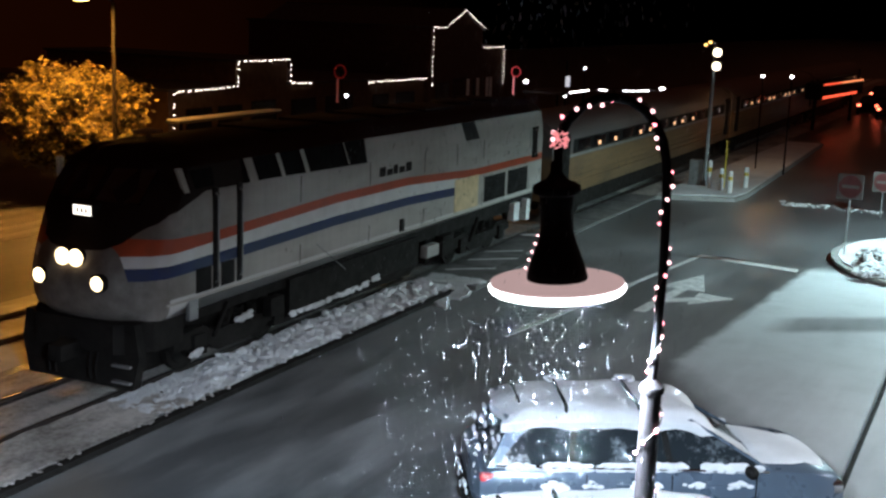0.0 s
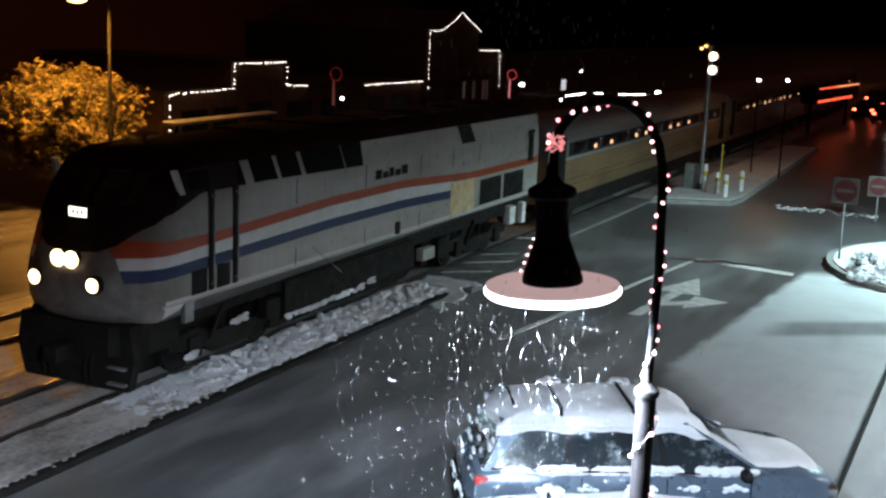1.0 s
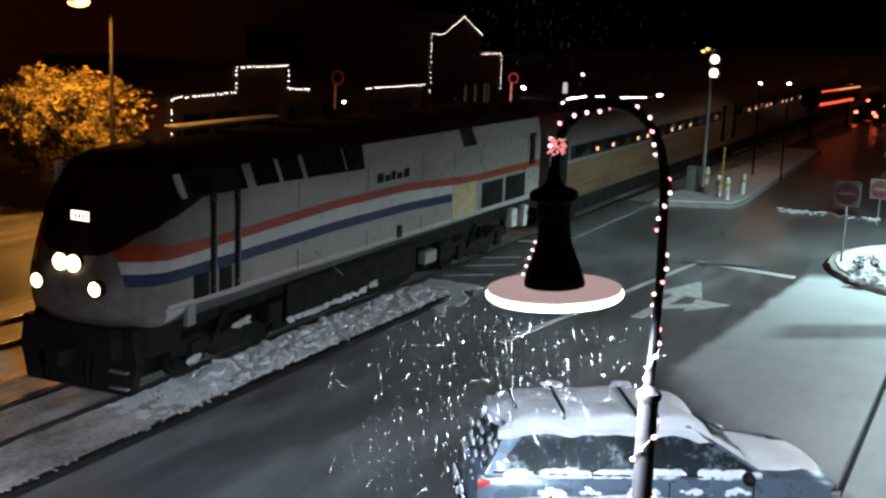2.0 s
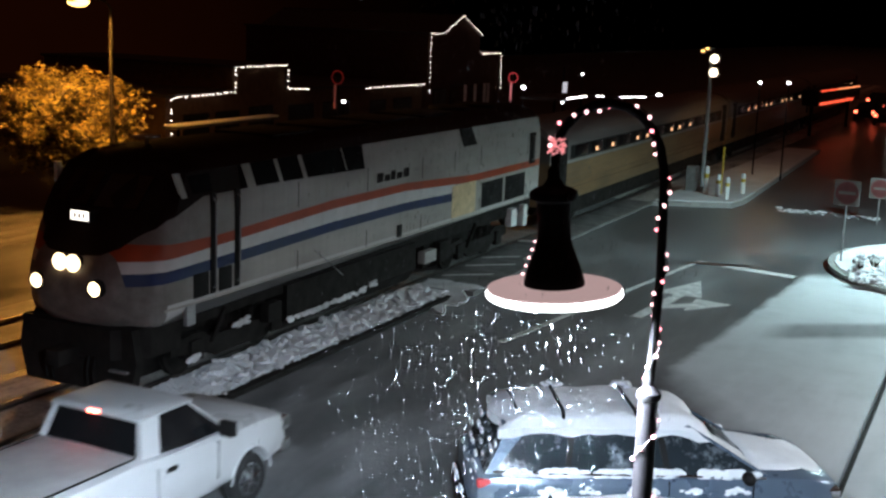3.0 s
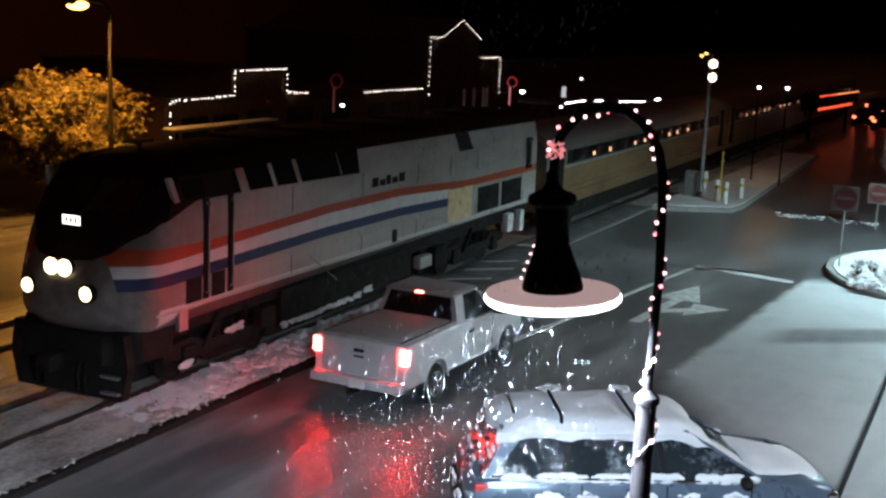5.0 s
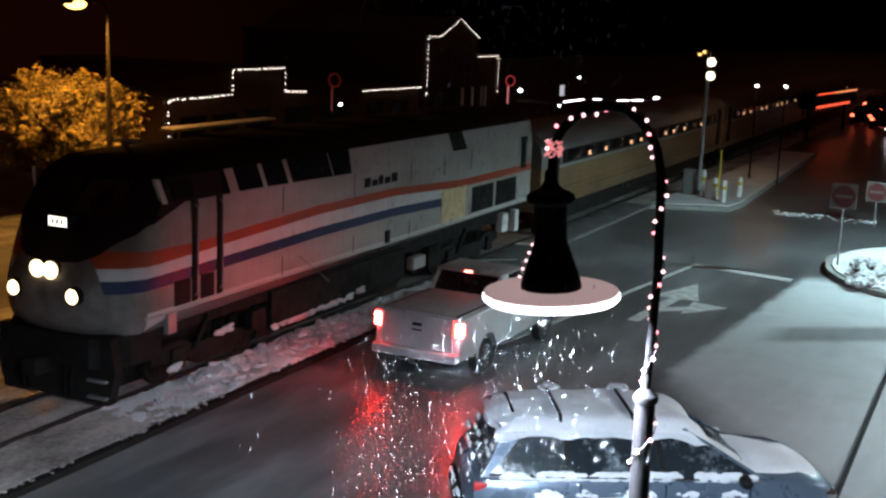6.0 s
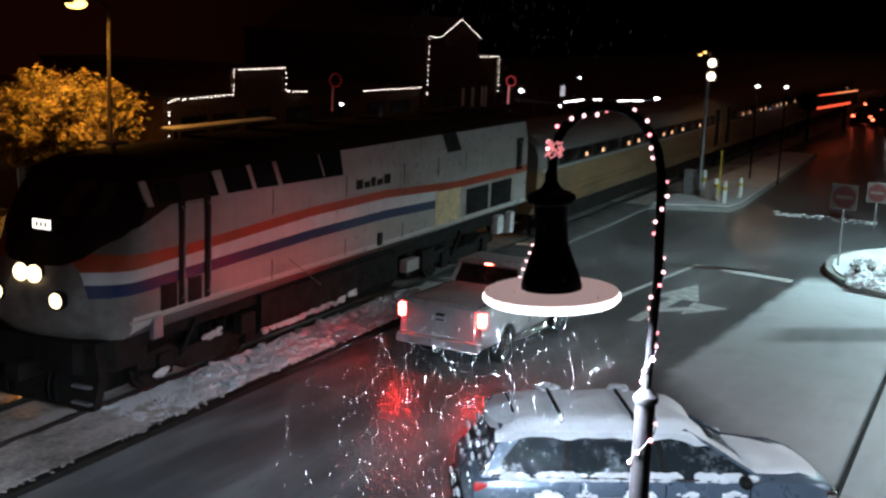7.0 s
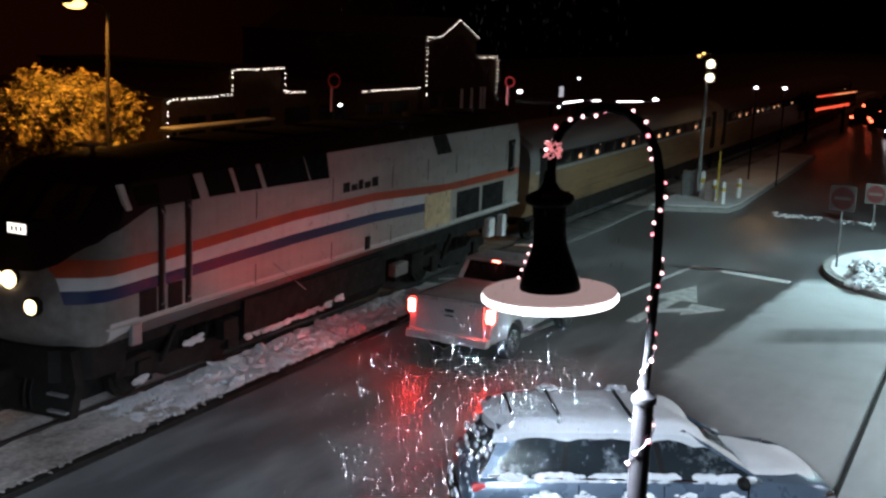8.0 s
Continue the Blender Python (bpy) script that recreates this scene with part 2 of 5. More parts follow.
def mesh(bm, name, material, smooth=True):
    bmesh.ops.recalc_face_normals(bm, faces=bm.faces)
    me = bpy.data.meshes.new(name)
    bm.to_mesh(me)
    bm.free()
    me.materials.append(material)
    if smooth:
        me.polygons.foreach_set("use_smooth", [True] * len(me.polygons))
        me.set_sharp_from_angle(angle=radians(35))
    return me


def part(name, bm, material, parent=None, label=""):
    ob = new(name, mesh(bm, name, material))
    if parent is not None:
        ob.parent = parent
    return tagged(ob, label)


def thing(name, label, category, m=None, group="", kind=""):
    ob = new(name)
    ob.matrix_basis = m or Matrix()
    return tagged(ob, label, category, group, kind)


def B():
    return bmesh.new()


def spread(ob, name, parent, m):
    """Another part on the mesh of ob."""
    o = new(name, ob.data)
    o.parent = parent
    o.matrix_basis = m
    return o

# ---------------------------------------------------------------- ground, road and tracks
def sheet(name, x0, x1, y0, y1, z, material, label, category, step=None, rough=0.0):
    bm = B()
    nx = max(1, int((x1 - x0) / step)) if step else 1
    ny = max(1, int((y1 - y0) / step)) if step else 1
    grid = [[bm.verts.new((x0 + (x1 - x0) * i / nx, y0 + (y1 - y0) * j / ny,
                           z + (rough * noise.noise((i * 0.37 + x0, j * 0.37 + y0, z * 9)) if step else 0))) for j in range(ny + 1)] for i in range(nx + 1)]
    for i in range(nx):
        for j in range(ny):
            bm.faces.new((grid[i][j], grid[i + 1][j], grid[i + 1][j + 1], grid[i][j + 1]))
    return tagged(part(name, bm, material), label, category, kind="structure")


def night_sky():
    """A far backdrop: the dim orange glow of the town in low cloud, fading along the street."""
    n = Nodes("town_glow").world()
    sep = n.add("ShaderNodeSeparateXYZ")
    n.link(n.pos, sep.inputs[0])
    f = n.ramp(sep.outputs[0], 50, 185, 1.0, 0.0)
    n.link(n.math("MULTIPLY", n.math("POWER", f, 1.6), n.ramp(n.noise(0.02, 4), 0.3, 0.7, 0.0045, 0.0075)), n.bsdf.inputs["Emission Strength"])
    n.bsdf.inputs["Emission Color"].default_value = (1.0, 0.19, 0.04, 1)
    mat = n.done((0.0, 0.0, 0.0), 1.0, Specular_IOR_Level=0.0)
    bm = B()
    prism(bm, [(-120, 75), (600, 75), (600, -320), (601, -320), (601, 76), (-120, 76)], 2, -1, 90)
    tagged(part("backdrop", bm, mat), "dark night sky with a dim orange town glow", "sky", kind="structure")


night_sky()
sheet("ground", -400, 900, -500, 500, 0.0, M["asphalt"], "dark wet asphalt with thin slush reaching into the night", "ground")

RAIL_TOP = 0.16


def track(y, x0, x1, label):
    """Two rails on a low bed of stone."""
    bm = B()
    prism(bm, [(y - 2.0, 0.004), (y - 1.55, 0.05), (y + 1.55, 0.05), (y + 2.0, 0.004)], 0, x0, x1)
    bed = tagged(part("trackbed", bm, M["grit"] if y == 0 else M["slush"]), "low trackbed of dirty snow between the rails", "trackbed", kind="structure")
    for s in (-1, 1):
        bm = B()
        c = y + s * 0.7175
        prism(bm, [(c - 0.07, 0.04), (c - 0.07, 0.06), (c - 0.015, 0.075), (c - 0.015, 0.13), (c - 0.036, 0.138), (c - 0.036, 0.158), (c - 0.03, RAIL_TOP),
                   (c + 0.03, RAIL_TOP), (c + 0.036, 0.158), (c + 0.036, 0.138), (c + 0.015, 0.13), (c + 0.015, 0.075), (c + 0.07, 0.06), (c + 0.07, 0.04)], 0, x0, x1)
        tagged(part("rail", bm, M["rail"]), label, "rail", "rails", "structure")
    return bed


track(0.0, -60, 160, "dark steel rail running through snowy ballast")
track(4.27, -60, 160, "dark steel rail of the second track in snow")

# low concrete edge between track and road, coloured dark for its shadow and gap
bm = B()
prism(bm, [(-2.30, 0.003), (-2.28, 0.10), (-2.12, 0.11), (-2.10, 0.003)], 0, -60, 12.4)
tagged(part("kerb", bm, M["iron"]), "kerb along the snowy track, its shadow line painted dark", "kerb", kind="structure")

# paved crossing strip beside the near rail, snow on it
sheet("crossing_panel", -60, 1.6, -2.1, -0.82, 0.135, M["grit"], "snow-covered crossing panel beside the near rail", "crossing panel", 0.12, 0.035)


def crossing_deck():
    """Panels of the level crossing, laid between and beside the rails, with gaps."""
    top = thing("crossing_deck", "worn grey crossing panels beside the rails under thin snow", "level crossing", kind="structure")
    for yc, w in ((-1.45, 1.22), (0.0, 1.26), (2.13, 2.55), (4.27, 1.26)):
        bm = B()
        box(bm, (-1.19, -w / 2, 0.06), (1.19, w / 2, 0.150), 0.012)
        a = part("panel", bm, M["deck"], top)
        for k in range(8):
            m = pose(13.9 + k * 2.42, yc, 0.004 * ((k * 7) % 3), 0, 0, 0.15 * ((k * 5) % 3 - 1))
            if k == 0:
                a.matrix_basis = m
            else:
                spread(a, "panel", top, m)


crossing_deck()

# slushy apron between the bank of snow and the crossing, with hatching on it
bm = B()
prism(bm, [(13.0, -2.60), (16.8, -2.62), (18.2, -1.9), (17.6, -0.9), (12.7, -0.95)], 2, 0.004, 0.146)
tagged(part("apron", bm, M["deck"]), "dark wet apron beside the level crossing", "apron", kind="structure")


def apron_slush():
    """Driven-over slush that thins out raggedly from the bank of snow to the crossing."""
    step, verts, index, faces = 0.05, [], {}, []
    nx, ny = int(4.4 / step), int(2.3 / step)

    def at(i, j):
        if (i, j) not in index:
            x, y = 10.2 + i * step, -3.05 + j * step
            index[i, j] = len(verts)
            verts.append((x, y, 0.045 + 0.113 * min(1.0, max(0.0, (x - 12.0) / 0.8)) + 0.012 * noise.noise((x * 3, y * 3, 1)) + 0.008 * noise.noise((x * 11, y * 11, 2))))
        return index[i, j]

    for i in range(nx):
        for j in range(ny):
            x, y = 10.2 + i * step, -3.05 + j * step
            inside = min(y + 2.75 - 0.10 * (x - 10.6), -1.0 - y - max(0, 12.9 - x) * 0.85, 13.7 - x, x - 10.6)
            if inside > 0.26 * noise.noise((x * 1.6, y * 1.6, 7)) + 0.10 * noise.noise((x * 5, y * 5, 9)):
                faces.append((at(i, j), at(i + 1, j), at(i + 1, j + 1), at(i, j + 1)))
    me = bpy.data.meshes.new("slush_patch")
    me.from_pydata(verts, [], faces)
    me.polygons.foreach_set("use_smooth", [True] * len(me.polygons))
    me.materials.append(M["slush"])
    ob = new("slush_patch", me)
    ob.modifiers.new("depth", "SOLIDIFY").thickness = 0.04
    tagged(ob, "ragged grey slush driven flat before the level crossing", "slush", kind="structure")


apron_slush()
for x, y, dx, dy in ((12.8, -1.6, 0.62, -0.85), (14.2, -1.1, 0.95, -1.1), (15.8, -1.08, 1.0, -1.12), (17.2, -0.98, 0.75, -0.9)):
    bm = B()
    prism(bm, [(x, y), (x + 0.16, y), (x + 0.16 + dx, y + dy), (x + dx, y + dy)], 2, 0.160, 0.166)
    tagged(part("hatch_line", bm, M["line"]), "white hatching line on the slushy apron", "road marking", "hatching lines", "structure")
bm = B()
prism(bm, [(20.35, -0.85), (20.65, -0.85), (20.95, -2.0), (20.65, -2.0)], 2, 0.17, 0.176)
tagged(part("stop_bar", bm, M["line"]), "white bar across the crossing panels", "road marking", kind="structure")


def ballast():
    """Loose stones between the rail and the kerb, with snow among them."""
    rnd = random.Random(5)
    bm = B()
    for _ in range(3600):
        x, y = rnd.uniform(0.8, 12.6), rnd.uniform(-2.1, -0.82)
        r = rnd.uniform(0.025, 0.06)
        m = Matrix.Translation((x, y, 0.06 + 0.05 * max(0, noise.noise((x * 1.1, y * 2, 0))) + r * 0.3)) @ Euler((rnd.random() * 6, rnd.random() * 6, 0)).to_matrix().to_4x4() @ Matrix.Diagonal((1, rnd.uniform(0.6, 1), rnd.uniform(0.5, 0.9), 1))
        bmesh.ops.create_icosphere(bm, subdivisions=1, radius=r, matrix=m)
    return tagged(part("ballast", bm, M["stone"]), "loose grey ballast stones under patchy snow", "ballast", kind="stuff")


ballast()


def lumps(name, x0, x1, y0, y1, z, count, seed, label, size=(0.05, 0.16), material="snow"):
    rnd = random.Random(seed)
    bm = B()
    for _ in range(count):
        x, y = rnd.uniform(x0, x1), rnd.uniform(y0, y1)
        if noise.noise((x * 1.3, y * 2.6, seed)) < rnd.uniform(-0.35, 0.45):
            continue
        r = rnd.uniform(*size)
        bmesh.ops.create_icosphere(bm, subdivisions=1, radius=r, matrix=Matrix.Translation((x, y, z + rnd.uniform(-0.3, 0.5) * r)) @ Euler((rnd.uniform(-0.5, 0.5), rnd.uniform(-0.5, 0.5), rnd.random() * 6)).to_matrix().to_4x4() @ Matrix.Diagonal((rnd.uniform(0.8, 2.0), 1, rnd.uniform(0.5, 1.0), 1)))
    return tagged(part(name, bm, M[material]), label, "snow", kind="stuff")


lumps("snow_ridge", 0.5, 12.5, -2.14, -2.0, 0.10, 300, 23, "ridge of shovelled snow along the kerb", (0.02, 0.06))
lumps("snow_lumps", 1.0, 12.6, -2.12, -0.85, 0.11, 2600, 11, "small clods of snow on the ballast", (0.012, 0.04))

lumps("kerb_slush", -13.5, 2.8, -2.19, -2.06, 0.09, 500, 61, "dirty slush lapping over the kerb", (0.02, 0.06), "grit")
lumps("snow_clods", 2.8, 12.6, -2.05, -0.9, 0.15, 900, 41, "bright clods of ploughed snow beside the near rail", (0.04, 0.11))


def crust(x0, x1, y0, y1, step):
    """A broken crust of snow over the stones."""
    nx, ny = int((x1 - x0) / step), int((y1 - y0) / step)
    verts, faces = [], []
    for i in range(nx + 1):
        for j in range(ny + 1):
            x, y = x0 + i * step, y0 + j * step
            z = 0.138 + 0.05 * noise.noise((x * 1.4, y * 2.4, 3)) + 0.045 * noise.noise((x * 5, y * 6, 5)) + 0.03 * noise.noise((x * 13, y * 13, 8))
            verts.append((x, y, z))
    for i in range(nx):
        for j in range(ny):
            a = i * (ny + 1) + j
            faces.append((a, a + ny + 1, a + ny + 2, a + 1))
    me = bpy.data.meshes.new("snow_crust")
    me.from_pydata(verts, [], faces)
    me.materials.append(M["snow"])
    tagged(new("snow_crust", me), "broken crust of snow over the ballast", "snow", kind="structure")


crust(0.6, 12.7, -2.11, -0.83, 0.045)

lumps("snow_berm", 33.9, 34.9, -10.4, -6.2, -0.02, 190, 51, "low broken berm of ploughed snow across the junction", (0.04, 0.09))

# markings
bm = B()
prism(bm, [(9.3, -4.90), (21.45, -6.40), (21.45, -6.55), (9.3, -5.05)], 2, 0.004, 0.010)
tagged(part("lane_line", bm, M["line"]), "worn white lane line on wet asphalt", "road marking", kind="structure")
bm = B()
prism(bm, [(21.2, -6.42), (21.6, -6.42), (21.0, -9.5), (20.6, -9.5)], 2, 0.004, 0.012)
tagged(part("stop_line", bm, M["line"]), "worn white stop line at the junction", "road marking", kind="structure")
bm = B()
for o in ([(13.3, -6.75), (16.6, -7.05), (16.6, -7.35), (13.3, -7.05)], [(16.4, -6.55), (18.6, -7.25), (16.4, -7.8)], [(14.6, -7.15), (15.3, -8.0), (15.75, -7.9), (15.1, -7.15)], [(14.7, -7.75), (16.0, -8.65), (16.2, -7.7)]):
    prism(bm, o, 2, 0.004, 0.010 + 0.0025 * len(bm.verts) / 8)
tagged(part("lane_arrow", bm, M["line"]), "white painted straight and turn arrow", "road marking", kind="structure")


def island(name, outline, label):
    top = thing(name, label, "traffic island", kind="structure")
    bm = B()
    prism(bm, outline, 2, 0.002, 0.15)
    part("kerb", bm, M["concrete"], top)
    cx = sum(p[0] for p in outline) / len(outline)
    cy = sum(p[1] for p in outline) / len(outline)
    bm = B()
    inner = [(cx + (x - cx) * 0.96, cy + (y - cy) * 0.94) for x, y in outline]
    prism(bm, inner, 2, 0.152, 0.19)
    part("snow_cover", bm, M["snow"], top, "snow lying on the island")
    return top


island("island", [(32.0, -1.9), (33.4, -4.9), (34.9, -5.1), (60, -4.4), (60, -2.4), (36, -1.9)], "kerbed traffic island under snow beside the tracks")
ell = [(24.2 + 4.6 * math.cos(a), -13.6 + 3.6 * math.sin(a)) for a in [i * 2 * math.pi / 28 for i in range(28)]]
island("kerb_island", ell, "rounded kerb island heaped with snow")

lumps("snow_heap", 20.4, 24.6, -13.0, -10.9, 0.20, 900, 31, "trampled lumpy snow heaped on the kerb island", (0.04, 0.15))
for k, (x, y, h) in enumerate(((21.9, -11.2, 0.42), (22.6, -11.5, 0.5), (23.2, -11.1, 0.38), (22.2, -12.0, 0.45))):
    rnd = random.Random(40 + k)
    shrub = thing("shrub", "low bare shrub poking through the snow", "shrub", pose(x, y, 0.18), "shrubs on the kerb island")
    bm = B()
    for q in range(26):
        a, t = rnd.random() * 6.3, rnd.uniform(0.1, 0.75)
        way = Vector((math.cos(a) * t, math.sin(a) * t, 1)).normalized()
        tube(bm, [way * 0.02, way * h * 0.5 + Vector((rnd.uniform(-0.03, 0.03), rnd.uniform(-0.03, 0.03), 0)), way * h * rnd.uniform(0.7, 1.1)], [0.008, 0.006, 0.003], 4)
    tagged(part("twigs", bm, M["bark"], shrub), kind="stuff")
    bm = B()
    for q in range(14):
        a, t = rnd.random() * 6.3, rnd.uniform(0, 0.2)
        ball(bm, (math.cos(a) * t, math.sin(a) * t, h * rnd.uniform(0.5, 0.9)), rnd.uniform(0.03, 0.07), 7, 5, (1.2, 1, 0.6))
    tagged(part("snow_caps", bm, M["snow"], shrub, "snow caught in the twigs"), kind="stuff")

# ---------------------------------------------------------------- locomotive
def plate(parent, name, x0, x1, z0, z1, material, label="", y=-1.5, thick=0.008, slant=0.0):
    """A flat panel on the engine's flank, both ends upright; slant lifts its rear end."""
    bm = B()
    s = -1 if y < 0 else 1
    prism(bm, [(x0, z0), (x1, z0 + slant), (x1, z1 + slant), (x0, z1)], 1, y, y + s * thick)
    return part(name, bm, material, parent, label)


def flank(z):
    """Half width of the engine's side at the height z."""
    return float(np.interp(z, (3.35, 3.75, 4.2, 4.40, 4.5), (1.5, 1.48, 1.39, 1.16, 0.8)))


def leaning(parent, name, outline, material, s, proud=0.012, label=""):
    """A thin panel that follows the lean of the engine's upper side; outline of (x, z)."""
    bm = B()
    loft(bm, [[(x, s * (flank(z) - 0.05), z) for x, z in outline], [(x, s * (flank(z) + proud), z) for x, z in outline]])
    return part(name, bm, material, parent, label)


def engine_paint():
    """Silver flanks; black roof and upper nose, with the edge falling towards the front."""
    n = Nodes("engine_livery")
    sep = n.add("ShaderNodeSeparateXYZ")
    n.link(n.pos, sep.inputs[0])
    x, z = sep.outputs[0], sep.outputs[2]
    edge = n.math("MINIMUM", n.math("MINIMUM", n.math("ADD", n.math("MULTIPLY", x, 0.72), 2.10), n.math("ADD", n.math("MULTIPLY", x, 0.34), 2.785)), 3.73)
    edge = n.math("ADD", edge, n.math("MULTIPLY", n.math("GREATER_THAN", x, 8.9), 0.47))
    dark = n.math("GREATER_THAN", z, edge)
    g = n.ramp(n.noise(0.7, 5, 0.6, (0.4, 1, 1.6)), 0.35, 0.75)
    silver = n.mix(g, (0.44, 0.415, 0.385), (0.27, 0.245, 0.215))
    streak = n.ramp(n.noise(6.0, 4, 0.7, (1, 1, 0.06)), 0.45, 0.75, 0, 0.2)
    silver = n.mix(streak, silver, (0.13, 0.115, 0.10))
    # grime with painted shade: the nose darkens, easing off towards x 4.5
    grimy_shade = n.math("MULTIPLY", n.ramp(x, 1.0, 4.5, 0.85, 0.0), n.ramp(n.noise(3.0, 4), 0.25, 0.65, 0.6, 1.0))
    silver = n.mix(grimy_shade, silver, (0.075, 0.06, 0.05))
    n.bump(n.noise(30, 2), 0.04, 0.01)

    def band(lo, hi, x0, x1):
        inside = n.math("MULTIPLY", n.math("GREATER_THAN", z, lo), n.math("LESS_THAN", z, hi))
        return n.math("MULTIPLY", inside, n.math("MULTIPLY", n.math("GREATER_THAN", x, x0), n.math("LESS_THAN", x, x1)))

    hump = n.math("MINIMUM", n.ramp(x, 2.0, 7.5), n.ramp(x, 11.0, 15.0, 1.0, 0.0))     # the stripes climb a little midway
    nose = n.ramp(x, 0.8, 3.2, 0.12, 0.0)                                              # and spread at the nose

    def line(z0, climb):
        return n.math("ADD", z0, n.math("MULTIPLY", hump, climb))

    worn = n.ramp(n.noise(2.5, 5), 0.3, 0.8)
    col = n.mix(band(line(2.27, 0.13), line(2.49, 0.12), 1.05, 13.9), silver, n.mix(worn, (0.010, 0.024, 0.105), (0.02, 0.028, 0.06)))
    col = n.mix(band(line(2.49, 0.12), line(2.70, 0.20), 1.05, 13.9), col, n.mix(worn, (0.72, 0.72, 0.71), (0.55, 0.54, 0.52)))
    col = n.mix(band(line(2.70, 0.20), n.math("ADD", line(2.90, 0.20), nose), 1.05, 20.3), col, n.mix(worn, (0.46, 0.065, 0.018), (0.30, 0.055, 0.02)))
    n.link(n.ramp(dark, 0, 1, 0.3, 0.06), n.bsdf.inputs["Specular IOR Level"])
    # sill highlight painted along the flank's lower edge, behind the nose
    lip = n.math("MULTIPLY", n.math("LESS_THAN", z, 1.86), n.math("GREATER_THAN", x, 1.7))
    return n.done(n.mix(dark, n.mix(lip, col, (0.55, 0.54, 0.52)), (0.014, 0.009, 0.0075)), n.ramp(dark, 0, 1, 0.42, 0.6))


def wheelset(parent, x, r=0.508, name="wheel"):
    for s in (-1, 1):
        bm = B()
        rod(bm, (x, s * 0.68, RAIL_TOP + r), (x, s * 0.81, RAIL_TOP + r), r, r, 32)
        rod(bm, (x, s * 0.81, RAIL_TOP + r), (x, s * 0.84, RAIL_TOP + r), r * 0.8, r * 0.74, 28)
        rod(bm, (x, s * 0.84, RAIL_TOP + r), (x, s * 1.0, RAIL_TOP + r), 0.17, 0.15, 16)
        part(name, bm, M["iron"], parent)


def bogie(parent, xc, wb=2.74):
    for dx in (-wb / 2, wb / 2):
        wheelset(parent, xc + dx)
    for s in (-1, 1):
        bm = B()
        y0, y1 = sorted((s * 0.98, s * 1.18))
        prism(bm, [(xc - 2.1, 0.72), (xc - 1.0, 0.62), (xc - 0.7, 0.45), (xc + 0.7, 0.45), (xc + 1.0, 0.62), (xc + 2.1, 0.72), (xc + 2.1, 0.98), (xc + 1.2, 1.05), (xc + 0.8, 0.86), (xc - 0.8, 0.86), (xc - 1.2, 1.05), (xc - 2.1, 0.98)], 1, y0, y1)
        part("side_frame", bm, M["iron"], parent)
        for dx in (-wb / 2, wb / 2):
            bm = B()
            box(bm, (xc + dx - 0.2, min(s * 1.1, s * 1.26), 0.5), (xc + dx + 0.2, max(s * 1.1, s * 1.26), 0.92), 0.03)
            part("axle_box", bm, M["iron"], parent)
        bm = B()
        box(bm, (xc - 2.3, min(s * 0.12, s * 0.55), 0.24), (xc + 2.3, max(s * 0.12, s * 0.55), 1.1), 0.08)
        part("traction_motor", bm, M["iron"], parent)
        for dx in (-0.45, 0.0, 0.45):
            bm = B()
            pts = [(xc + dx + 0.09 * math.cos(a), s * 1.16 + 0.09 * math.sin(a), 0.86 + 0.32 * a / 31.4) for a in [i * 0.5236 for i in range(61)]]
            tube(bm, pts, 0.018, 5)
            part("coil_spring", bm, M["iron"], parent)
        bm = B()
        rod(bm, (xc - 0.9, s * 1.22, 0.75), (xc - 0.55, s * 1.3, 1.4), 0.045)
        part("damper", bm, M["iron"], parent)


